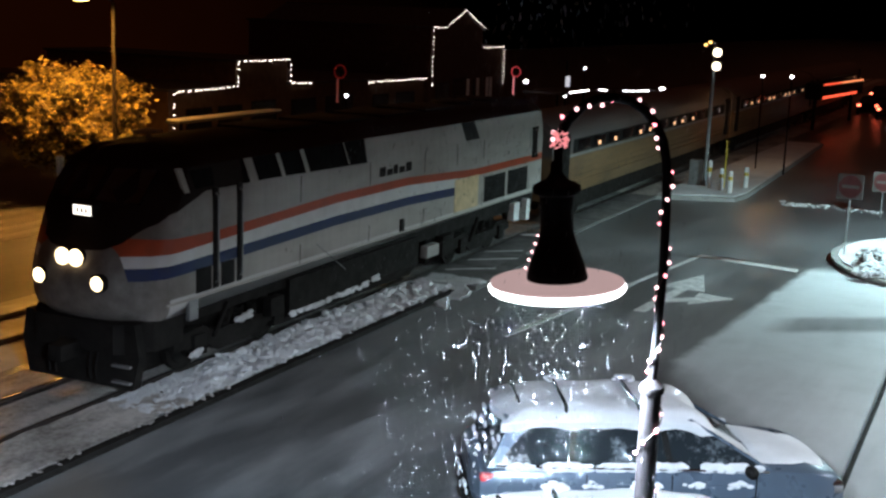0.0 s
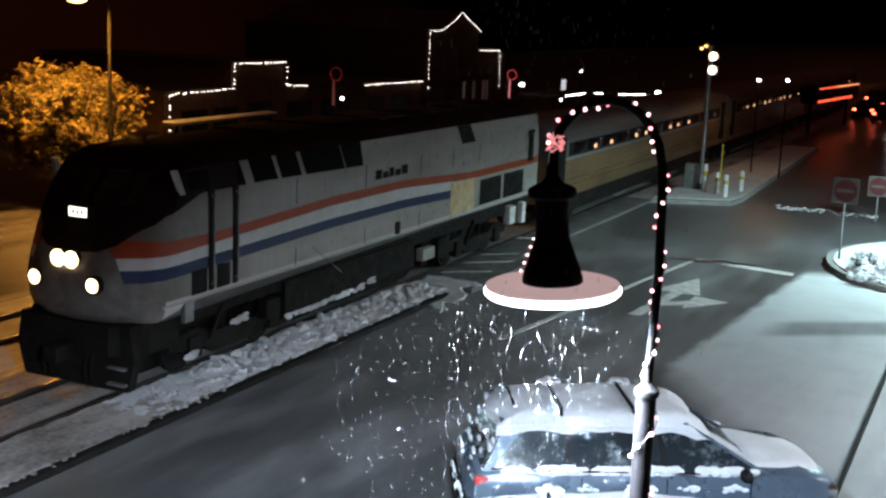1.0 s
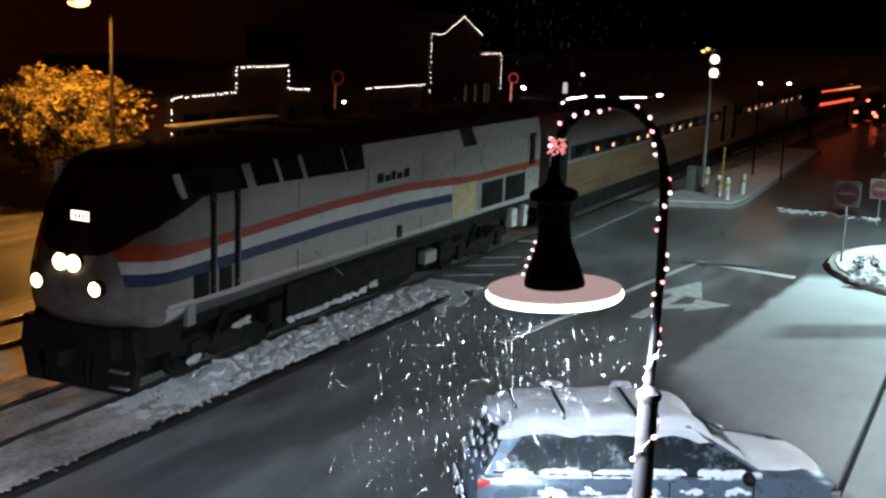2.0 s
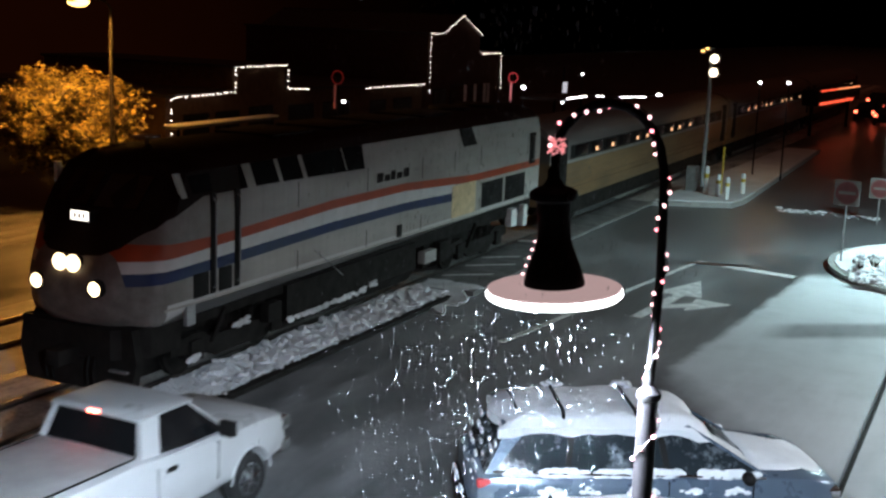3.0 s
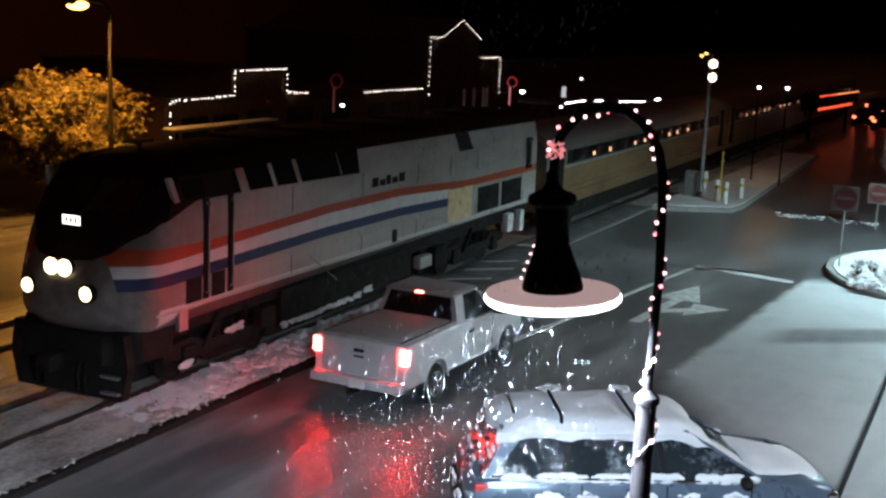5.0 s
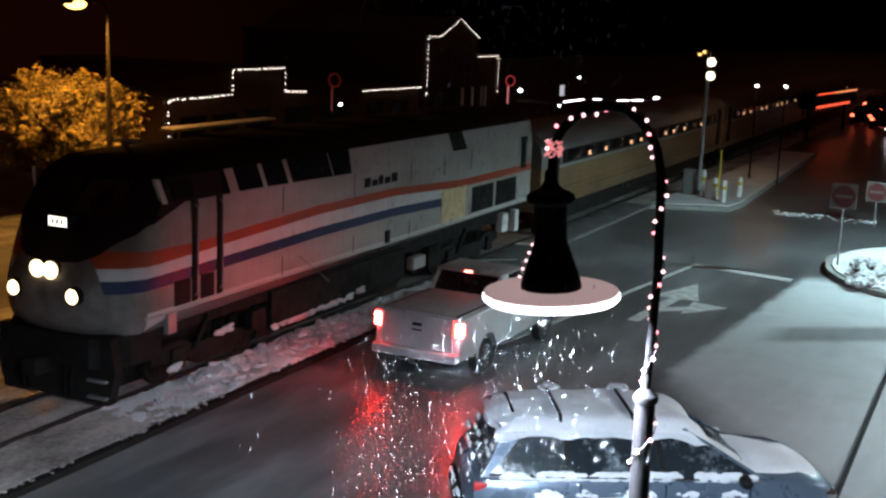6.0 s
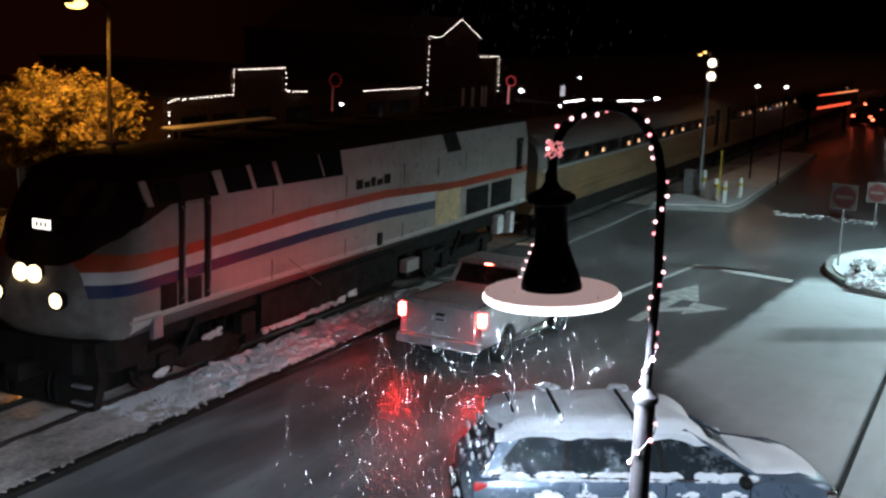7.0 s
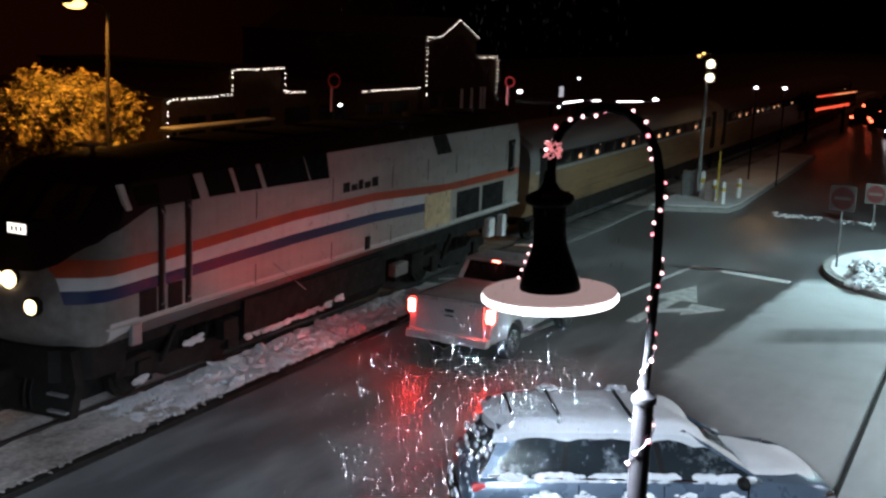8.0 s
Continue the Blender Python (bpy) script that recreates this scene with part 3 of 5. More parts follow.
def engine():
    top = thing("locomotive", "silver and black diesel passenger locomotive with red, white and blue stripes", "locomotive")
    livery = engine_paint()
    # z, x of the nose, half width of the nose, x where the full width begins, half width
    levels = [(1.50, 1.00, 0.92, 1.55, 1.42), (1.60, 0.90, 0.95, 1.55, 1.47), (1.76, 0.80, 0.97, 1.55, 1.50), (2.25, 0.70, 0.98, 1.6, 1.50), (2.6, 0.82, 0.98, 1.68, 1.5), (3.0, 1.02, 0.98, 1.78, 1.5),
              (3.35, 1.22, 0.98, 1.88, 1.5), (3.75, 1.58, 0.98, 2.08, 1.48), (4.2, 2.08, 0.95, 2.4, 1.39), (4.40, 2.4, 0.85, 2.7, 1.16), (4.50, 2.8, 0.6, 3.1, 0.8), (4.53, 3.2, 0.2, 3.4, 0.3)]
    rings = []
    for z, xf, yf, xc, yw in levels:
        zr = z if z > 1.7 else 1.7 + (z - 1.5) * 0.4
        half = [(xf, 0.0, z), (xf + 0.05, yf * 0.6, z), (xf + 0.16, yf * 0.9, z), (xf + 0.30, yf + 0.05, z), ((xf + xc) / 2 + 0.1, (yf + yw) / 2 + 0.08, z), (xc, yw - 0.01, z), (xc + 0.5, yw, (z + zr) / 2), (xc + 1.2, yw, zr)]
        half += [(xx, yw, zr) for xx in (6.0, 9.05, 13.0, 17.0, 20.2)] + [(20.45, yw - 0.12, zr), (20.5, yw * 0.5, zr)]
        rings.append(half + [(x, -y, zz) for x, y, zz in reversed(half[1:])])
    bm = B()
    loft(bm, rings)
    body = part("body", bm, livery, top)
    for s in (-1, 1):
        # dark intake band, with pillars between its openings
        leaning(top, "intake_grille", [(4.0, 3.75), (8.9, 3.66), (8.9, 4.195), (4.0, 4.195)], M["post"], s, 0.012, "black air intake band")
        for x, w in ((4.36, 0.30), (5.34, 0.15), (6.27, 0.17), (7.95, 0.05)):
            leaning(top, "pillar", [(x - w + 0.02, 4.195), (x, 4.195), (x + 0.14, 3.70), (x - w + 0.16, 3.705)], M["silver"], s, 0.02)
        leaning(top, "cab_window_post", [(2.02, 4.20), (2.16, 4.20), (2.28, 3.76), (2.14, 3.76)], M["silver"], s, 0.02)
        leaning(top, "cab_window", [(2.40, 4.14), (3.05, 4.14), (3.05, 3.80), (2.48, 3.80)], M["post"], s, 0.008)
        # crew door with grab rails
        bm = B()
        box(bm, (3.18, min(s * 1.45, s * 1.506), 2.42), (3.72, max(s * 1.45, s * 1.506), 3.66), 0.003)
        part("crew_door", bm, livery, top)
        for x in (3.06, 3.84):
            bm = B()
            box(bm, (x - 0.085, min(s * 1.4, s * 1.512), 1.84), (x + 0.085, max(s * 1.4, s * 1.512), 3.76), 0.003)
            part("handrail_recess", bm, M["black"], top)
            bm = B()
            tube(bm, [(x, s * 1.51, 1.95), (x, s * 1.57, 2.0), (x, s * 1.57, 3.6), (x, s * 1.51, 3.66)], 0.017, 8)
            part("grab_rail", bm, M["galv"], top)
        for x0, x1 in ((2.45, 2.92), (3.24, 3.66)):
            bm = B()
            box(bm, (x0, min(s * 1.45, s * 1.511), 1.84), (x1, max(s * 1.45, s * 1.511), 2.30), 0.003)
            part("step_well", bm, M["black"], top)
        bm = B()
        box(bm, (2.24, min(s * 1.42, s * 1.52), 1.36), (2.5, max(s * 1.42, s * 1.52), 1.74), 0.01)
        part("step_plate", bm, M["galv"], top)
        # sill lip, vent, equipment windows
        bm = B()
        box(bm, (1.6, min(s * 1.42, s * 1.525), 1.75), (20.3, max(s * 1.42, s * 1.515), 1.79), 0.01)
        part("sill", bm, M["silver"], top)
        leaning(top, "vent", [(14.25, 4.198), (15.08, 4.198), (15.28, 3.72), (14.42, 3.72)], M["black"], s, 0.02)
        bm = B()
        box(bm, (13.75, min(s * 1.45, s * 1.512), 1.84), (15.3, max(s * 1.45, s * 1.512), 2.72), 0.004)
        part("access_panel", bm, M["panel"], top, "pale dented access panel with a warm reflection in its paint")
        for x0, x1 in ((15.72, 17.25), (17.45, 19.0)):
            bm = B()
            box(bm, (x0, min(s * 1.45, s * 1.511), 1.88), (x1, max(s * 1.45, s * 1.511), 2.6), 0.004)
            fr = part("louvre_bay", bm, M["black"], top, "black louvred opening")
            for k in range(6):
                bm = B()
                z = 1.94 + k * 0.105
                prism(bm, [(s * 1.505, z), (s * 1.53, z - 0.02), (s * 1.533, z - 0.012), (s * 1.508, z + 0.012)], 0, x0 + 0.03, x1 - 0.03)
                part("louvre", bm, M["black"], fr)
        bm = B()
        tube(bm, [(19.55, s * 1.5, 2.9), (19.55, s * 1.58, 2.95), (19.55, s * 1.58, 3.6), (19.55, s * 1.5, 3.66)], 0.02, 8)
        part("rear_handrail", bm, M["galv"], top)
        bm = B()
        box(bm, (19.3, min(s * 1.45, s * 1.508), 2.8), (19.8, max(s * 1.45, s * 1.508), 3.75), 0.004)
        part("rear_door", bm, M["iron"], top)
        bm = B()
        box(bm, (10.6, min(s * 1.48, s * 1.54), 1.80), (10.8, max(s * 1.48, s * 1.54), 2.1), 0.01)
        part("sill_bracket", bm, M["black"], top)
        # the maker's lettering, as bars
        for k, (a, b, z0, z1) in enumerate(((9.5, 9.8, 3.26, 3.48), (9.87, 10.15, 3.26, 3.41), (10.2, 10.42, 3.26, 3.48), (10.5, 10.78, 3.26, 3.41), (10.85, 11.15, 3.26, 3.48))):
            plate(top, "lettering_bar", a, b, z0, z1, M["iron"], "", s * 1.5)
        # panel joints
        for x in (6.05, 9.05, 11.9, 13.85, 15.6, 19.15):
            plate(top, "panel_joint", x - 0.012, x + 0.012, 1.8, 2.2, M["iron"], "", s * 1.5, 0.004)
            plate(top, "panel_joint", x - 0.012, x + 0.012, 3.12, 3.66, M["iron"], "", s * 1.5, 0.004)
    # face: windscreens, number board, lights
    for s in (-1, 1):
        bm = B()
        y0, y1 = s * 0.08, s * 0.93
        q = [(1.40, 3.58), (1.96, 4.12)]
        vs = [(q[0][0] - 0.012, y0, q[0][1]), (q[0][0] + 0.15, y1, q[0][1]), (q[1][0] + 0.15, y1 * 0.97, q[1][1]), (q[1][0] - 0.012, y0, q[1][1])]
        loft(bm, [vs, [(x + 0.06, y, z - 0.05) for x, y, z in vs]])
        part("windscreen", bm, M["glass"], top)
        bm = B()
        rod(bm, (0.72, s * 0.66, 2.24), (0.95, s * 0.66, 2.24), 0.165, 0.165, 24)
        hs = part("ditch_light_housing", bm, M["iron"], top)
        bm = B()
        ball(bm, (0.74, s * 0.66, 2.24), 0.14, 20, 12, (0.55, 1, 1))
        part("lens", bm, M["head"], hs, "bright warm ditch light")
    for s in (-1, 1):
        bm = B()
        rod(bm, (0.75, s * 0.15, 2.64), (1.0, s * 0.15, 2.64), 0.15, 0.14, 24)
        hs = part("headlight_housing", bm, M["iron"], top)
        bm = B()
        ball(bm, (0.77, s * 0.15, 2.64), 0.155, 20, 12, (0.5, 1, 1))
        part("lens", bm, M["head"], hs, "bright warm headlight")
    bm = B()
    box(bm, (1.14, -0.24, 3.32), (1.5, 0.24, 3.54), 0.02)
    nb = part("number_board", bm, M["black"], top)
    bm = B()
    box(bm, (1.126, -0.20, 3.345), (1.14, 0.20, 3.515), 0.004)
    part("number_glass", bm, glow("number_board_light", (1, 0.95, 0.85), 1.5), nb, "lit number board")
    for k in (-0.1, 0.0, 0.1):
        bm = B()
        box(bm, (1.119, k - 0.024, 3.385), (1.126, k + 0.024, 3.475))
        part("number_bar", bm, M["black"], nb)
    # pilot, coupler, hoses
    bm = B()
    prism(bm, [(-1.25, 1.5), (-1.35, 0.9), (-1.2, 0.30), (1.2, 0.30), (1.35, 0.9), (1.25, 1.5)], 0, 1.0, 1.2)
    part("pilot", bm, M["iron"], top)
    bm = B()
    prism(bm, [(0.85, -0.9), (0.85, 0.9), (1.4, 1.36), (2.2, 1.40), (2.2, -1.40), (1.4, -1.36)], 2, 0.95, 1.5)
    part("front_skirt", bm, M["iron"], top)
    bm = B()
    box(bm, (0.35, -0.16, 0.82), (1.05, 0.16, 1.12), 0.05)
    part("coupler", bm, M["iron"], top)
    for y in (-0.55, -0.4, 0.4, 0.55):
        bm = B()
        tube(bm, [(1.0, y, 1.0), (0.85, y, 0.95), (0.78, y, 0.7), (0.82, y, 0.45)], 0.025, 8)
        part("air_hose", bm, M["black"], top)
    for z in (0.42, 0.72):
        bm = B()
        box(bm, (0.9, -1.2, z), (1.02, -0.8, z + 0.04), 0.005)
        part("pilot_step", bm, M["galv"], top)
    # underframe, tank, running gear
    bm = B()
    box(bm, (1.4, -1.25, 1.25), (20.2, 1.25, 1.72), 0.02)
    part("underframe", bm, M["iron"], top)
    bm = B()
    prism(bm, [(-1.35, 1.45), (-1.35, 0.75), (-1.1, 0.42), (1.1, 0.42), (1.35, 0.75), (1.35, 1.45)], 0, 5.9, 12.0)
    part("fuel_tank", bm, M["iron"], top)
    bogie(top, 4.3)
    bogie(top, 16.4)
    for s in (-1, 1):
        for (x0, x1, z0, z1, nm, mt) in ((12.4, 13.1, 0.80, 1.12, "filler_box", "concrete"), (13.3, 14.0, 0.7, 1.25, "air_tank", "iron"), (18.3, 18.75, 0.95, 1.5, "sand_box", "white"), (19.3, 19.6, 0.85, 1.5, "steps", "white"), (5.1, 5.6, 0.8, 1.2, "valve_box", "iron")):
            bm = B()
            box(bm, (x0, min(s * 1.2, s * 1.42), z0), (x1, max(s * 1.2, s * 1.42), z1), 0.03)
            part(nm, bm, M[mt], top)
        bm = B()
        tube(bm, [(6.7, s * 1.52, 2.1), (7.2, s * 1.6, 1.75), (7.9, s * 1.55, 1.35)], 0.012, 6)
        part("hanging_cable", bm, M["galv"], top)
        # wet snow packed along the tank's lower edge and on the leading axle box
        for x0, x1, z0, seed in ((6.0, 7.7, 0.66, 3), (7.75, 9.4, 0.70, 8), (9.55, 9.95, 0.78, 5), (4.0, 4.5, 0.98, 6), (2.55, 2.9, 0.60, 7)):
            rnd = random.Random(seed)
            bm = B()
            for q in range(int(26 * (x1 - x0)) + 8):
                ball(bm, (rnd.uniform(x0, x1), s * rnd.uniform(1.29, 1.36), z0 + rnd.uniform(-0.05, 0.06)), rnd.uniform(0.03, 0.075), 7, 5, (1.8, 0.6, 0.7))
            tagged(part("packed_snow", bm, M["slush"], top, "yellowish packed snow on the running gear"), kind="stuff")
    # roof hatches
    for x in (6.2, 8.6, 11.0, 13.4):
        bm = B()
        box(bm, (x, -0.75, 4.5), (x + 1.8, 0.75, 4.575), 0.02)
        part("roof_hatch", bm, M["black"], top)
    for x in (16.6, 18.4):
        bm = B()
        turned(bm, [(0.62, 4.48), (0.62, 4.6), (0.55, 4.62), (0.2, 4.62)], (x, 0, 0), 24)
        part("cooling_fan", bm, M["black"], top)
    bm = B()
    tube(bm, [(3.3, 0.25, 4.53), (3.3, 0.25, 4.66)], 0.05, 8)
    box(bm, (3.05, 0.05, 4.64), (3.5, 0.45, 4.70), 0.02)
    part("horn", bm, M["galv"], top)
    return top


def coach(x0):
    top = thing("coach", "stainless steel passenger coach with a dark window band", "passenger coach", pose(x0, 0, 0), "coaches behind the engine")
    length = 25.7
    prof = [(0, 1.15), (1.3, 1.15), (1.45, 1.4), (1.54, 2.1), (1.54, 3.1), (1.42, 3.45), (1.05, 3.72), (0.5, 3.83), (0, 3.86)]
    ring = prof + [(-y, z) for y, z in reversed(prof[1:-1])]
    bm = B()
    loft(bm, [[(x, y * k, 1.15 + (z - 1.15) * k) for y, z in ring] for x, k in ((0.0, 0.94), (0.15, 1.0), (length - 0.15, 1.0), (length, 0.94))])
    part("body", bm, M["coach"], top)
    for s in (-1, 1):
        bm = B()
        box(bm, (1.7, min(s * 1.5, s * 1.546), 2.62), (length - 1.7, max(s * 1.5, s * 1.546), 3.08), 0.004)
        part("window_band", bm, M["black"], top)
        for k in range(13):
            bm = B()
            box(bm, (2.2 + k * 1.65, min(s * 1.5, s * 1.552), 2.67), (3.5 + k * 1.65, max(s * 1.5, s * 1.552), 3.03), 0.004)
            pane = part("window", bm, M["glass"], top)
            if k in (1, 2, 4, 5, 7, 8, 9, 11):
                # a glowing patch on the pane stands in for a reflected light
                bm = B()
                x = 2.5 + k * 1.65 + 0.5 * ((k * 7) % 5) / 5
                box(bm, (x, min(s * 1.552, s * 1.558), 2.70), (x + 0.26, max(s * 1.552, s * 1.558), 2.84), 0.002)
                part("pane_glint", bm, M["paneglint"], pane, "small glowing patch for a warm reflection on the pane")
        for x in (0.6, length - 1.4):
            bm = B()
            box(bm, (x, min(s * 1.5, s * 1.55), 1.5), (x + 0.8, max(s * 1.5, s * 1.55), 3.3), 0.004)
            part("door", bm, M["iron"], top)
        for z, m in ((2.50, "galv"),):
            bm = B()
            box(bm, (0.3, min(s * 1.5, s * 1.547), z), (length - 0.3, max(s * 1.5, s * 1.547), z + 0.09), 0.002)
            part("stripe", bm, M[m], top)
        for z in (1.6, 1.8, 2.0, 2.2):
            bm = B()
            box(bm, (1.5, min(s * 1.45, s * 1.553), z), (length - 1.5, max(s * 1.45, s * 1.553), z + 0.03), 0.006)
            part("fluting", bm, M["coach"], top)
    bm = B()
    box(bm, (3, -1.2, 0.55), (length - 3, 1.2, 1.2), 0.05)
    part("underframe", bm, M["iron"], top)
    for xc in (3.0, length - 3.0):
        for dx in (-1.25, 1.25):
            wheelset(top, xc + dx, 0.457)
        for s in (-1, 1):
            bm = B()
            box(bm, (xc - 1.8, min(s * 0.95, s * 1.1), 0.5), (xc + 1.8, max(s * 0.95, s * 1.1), 0.85), 0.06)
            part("side_frame", bm, M["iron"], top)
    bm = B()
    box(bm, (-0.45, -0.5, 1.3), (0.05, 0.5, 3.3), 0.05)
    part("gangway", bm, M["black"], top)
    return top


ENGINE = engine()
COACHES = [coach(21.3)]
for k in (1, 2):
    COACHES.append(copy_thing(COACHES[0], pose(21.3 + k * 26.2, 0, 0)))

# ---------------------------------------------------------------- road vehicles
def round_outline(w, zb, zt, r, bulge=0.0):
    """Half of a vehicle's cross-section, from the keel round to the top centre."""
    return [(0, zb), (w - r, zb), (w - r * 0.3, zb + r * 0.35), (w + bulge * 0.4, zb + r), (w + bulge, (zb + zt) / 2), (w + bulge * 0.5, zt - r), (w - r * 0.3, zt - r * 0.3), (w - r, zt), (0, zt + 0.01)]


def hull(bm, stations):
    """stations: x, half width, bottom, top, corner radius, bulge."""
    rings = []
    for x, w, zb, zt, r, b in stations:
        h = round_outline(w, zb, zt, r, b)
        rings.append([(x, y, z) for y, z in h] + [(x, -y, z) for y, z in reversed(h[1:-1])])
    return loft(bm, rings)


def arch_ring(bm, x, y, z, r, s, t=0.05, depth=0.05):
    """A raised lip round a wheel opening."""
    pts = [(x + r * math.cos(a), y, z + r * math.sin(a)) for a in [math.pi * (0.02 + 0.96 * i / 16) for i in range(17)]]
    return tube(bm, pts, t, 6)


def road_wheel(parent, x, y, r, rim_r, s):
    """A wheel turned to the side s: tyre with rim and spokes."""
    bm = B()
    c = Vector((x, y, r))
    prof = [(rim_r, -0.11), (r - 0.03, -0.12), (r, -0.08), (r, 0.08), (r - 0.03, 0.12), (rim_r, 0.11)]
    rings = [[c + Vector((q * math.cos(k * math.pi / 16), s * w, q * math.sin(k * math.pi / 16))) for k in range(32)] for q, w in prof]
    loft(bm, rings)
    tyre = part("wheel", bm, M["tyre"], parent)
    bm = B()
    rod(bm, c + Vector((0, s * 0.02, 0)), c + Vector((0, s * 0.06, 0)), rim_r, rim_r, 32)
    part("wheel_disc", bm, M["iron"], tyre)
    bm = B()
    for k in range(6):
        a = k * math.pi / 3 + 0.2
        d = Vector((math.cos(a), 0, math.sin(a)))
        rod(bm, c + d * 0.04 + Vector((0, s * 0.09, 0)), c + d * (rim_r - 0.01) + Vector((0, s * 0.085, 0)), 0.045, 0.032, 8)
    rod(bm, c + Vector((0, s * 0.05, 0)), c + Vector((0, s * 0.115, 0)), 0.075, 0.06, 16)
    pts = [c + Vector((math.cos(k * math.pi / 16) * (rim_r - 0.015), s * 0.095, math.sin(k * math.pi / 16) * (rim_r - 0.015))) for k in range(33)]
    tube(bm, pts, 0.02, 6)
    part("rim", bm, M["chrome"], tyre, "bright alloy rim")


def cut_wells(ob, spots, r, width):
    """Wheel wells through a body mesh."""
    bm = B()
    for x, z in spots:
        rod(bm, (x, -width, z), (x, -width + 0.42, z), r, r, 32)
        rod(bm, (x, width - 0.42, z), (x, width, z), r, r, 32)
    cutter = new("cutter", mesh(bm, "cutter", M["black"]))
    mod = ob.modifiers.new("wells", "BOOLEAN")
    mod.object, mod.operation, mod.solver = cutter, "DIFFERENCE", "EXACT"
    dg = bpy.context.evaluated_depsgraph_get()
    me = bpy.data.meshes.new_from_object(ob.evaluated_get(dg))
    ob.modifiers.clear()
    ob.data = me
    me.polygons.foreach_set("use_smooth", [True] * len(me.polygons))
    me.set_sharp_from_angle(angle=radians(35))
    bpy.data.objects.remove(cutter)


def pickup():
    top = thing("pickup_truck", "white regular-cab pickup truck with covered bed and lit red tail lamps", "pickup truck")
    R1, XR, XF = 0.39, 1.20, 4.42
    bm = B()
    hull(bm, [(0.0, 0.955, 0.62, 1.36, 0.05, 0.0), (0.10, 0.985, 0.52, 1.385, 0.07, 0.015), (2.10, 0.99, 0.48, 1.385, 0.08, 0.02), (3.5, 0.99, 0.46, 1.30, 0.09, 0.02), (3.75, 0.985, 0.46, 1.25, 0.12, 0.02),
              (4.9, 0.97, 0.48, 1.22, 0.14, 0.015), (5.3, 0.93, 0.52, 1.16, 0.14, 0.0), (5.48, 0.84, 0.56, 1.02, 0.12, 0.0)])
    body = part("body", bm, M["truckwhite"], top)
    cut_wells(body, ((XR, R1 + 0.02), (XF, R1 + 0.02)), 0.47, 1.1)
    bm = B()
    box(bm, (0.3, -0.72, 0.40), (5.2, 0.72, 0.9), 0.05)
    part("chassis", bm, M["black"], top)
    # cab
    bm = B()
    base = [(2.14, -0.93, 1.30), (3.98, -0.93, 1.26), (3.98, 0.93, 1.26), (2.14, 0.93, 1.30)]
    roof = [(2.32, -0.73, 1.85), (3.26, -0.73, 1.85), (3.26, 0.73, 1.85), (2.32, 0.73, 1.85)]
    loft(bm, [base, roof])
    glass = part("cab_glass", bm, M["glass"], top, "dark tinted cab windows")
    bm = B()
    rr = [[(2.26 + i, -0.75 + j, z), (3.32 - i, -0.75 + j, z), (3.32 - i, 0.75 - j, z), (2.26 + i, 0.75 - j, z)] for i, j, z in ((0.0, 0.0, 1.82), (-0.02, -0.02, 1.86), (0.04, 0.05, 1.905), (0.2, 0.2, 1.925))]
    loft(bm, rr)
    part("roof", bm, M["truckwhite"], top)
    for s in (-1, 1):
        for name, a, b, w in (("rear_pillar", (2.14, s * 0.935, 1.30), (2.33, s * 0.745, 1.86), 0.15), ("front_pillar", (3.99, s * 0.935, 1.25), (3.28, s * 0.745, 1.86), 0.06)):
            bm = B()
            a, b = Vector(a), Vector(b)
            vs = [a + Vector((-0.02, 0, 0)), a + Vector((w * 2.2 if "rear" in name else -w, 0, 0)), a + Vector((w * 2.2 if "rear" in name else -w, -s * 0.06, 0)), a + Vector((0, -s * 0.12, 0))]
            loft(bm, [vs, [v - a + b for v in vs]])
            part(name, bm, M["truckwhite"], top)
        bm = B()
        prism(bm, [(2.12, 1.22), (4.0, 1.20), (3.98, 1.31), (2.14, 1.34)], 1, min(s * 0.90, s * 0.985), max(s * 0.90, s * 0.985))
        part("belt_rail", bm, M["truckwhite"], top)
        # mirror, handle, lamps
        bm = B()
        box(bm, (3.62, min(s * 1.0, s * 1.24), 1.30), (3.74, max(s * 1.0, s * 1.24), 1.52), 0.03)
        box(bm, (3.66, min(s * 0.9, s * 1.05), 1.33), (3.72, max(s * 0.9, s * 1.05), 1.38), 0.01)
        part("door_mirror", bm, M["black"], top)
        bm = B()
        box(bm, (2.52, min(s * 1.0, s * 1.03), 1.10), (2.72, max(s * 1.0, s * 1.03), 1.17), 0.012)
        part("door_handle", bm, M["black"], top)
        for x in (2.34, 3.62):
            bm = B()
            box(bm, (x - 0.006, min(s * 0.99, s * 1.013), 0.66), (x + 0.006, max(s * 0.99, s * 1.013), 1.22))
            part("door_gap", bm, M["black"], top)
        bm = B()
        box(bm, (-0.03, min(s * 0.845, s * 0.998), 1.01), (0.12, max(s * 0.845, s * 0.998), 1.29), 0.025)
        part("tail_lamp", bm, M["tail"], top, "glowing red tail lamp")
        bm = B()
        box(bm, (5.25, min(s * 0.6, s * 0.93), 0.86), (5.47, max(s * 0.6, s * 0.93), 1.08), 0.03)
        part("headlamp", bm, M["chrome"], top)
        for x in (XR, XF):
            bm = B()
            arch_ring(bm, x, s * 0.995, R1 + 0.02, 0.475, s, 0.016)
            part("wheel_arch_lip", bm, M["truckwhite"], top)
        for x in (XR, XF):
            road_wheel(top, x, s * 0.86, R1, 0.25, s)
    # bed cover, rails, tailgate, bumper
    bm = B()
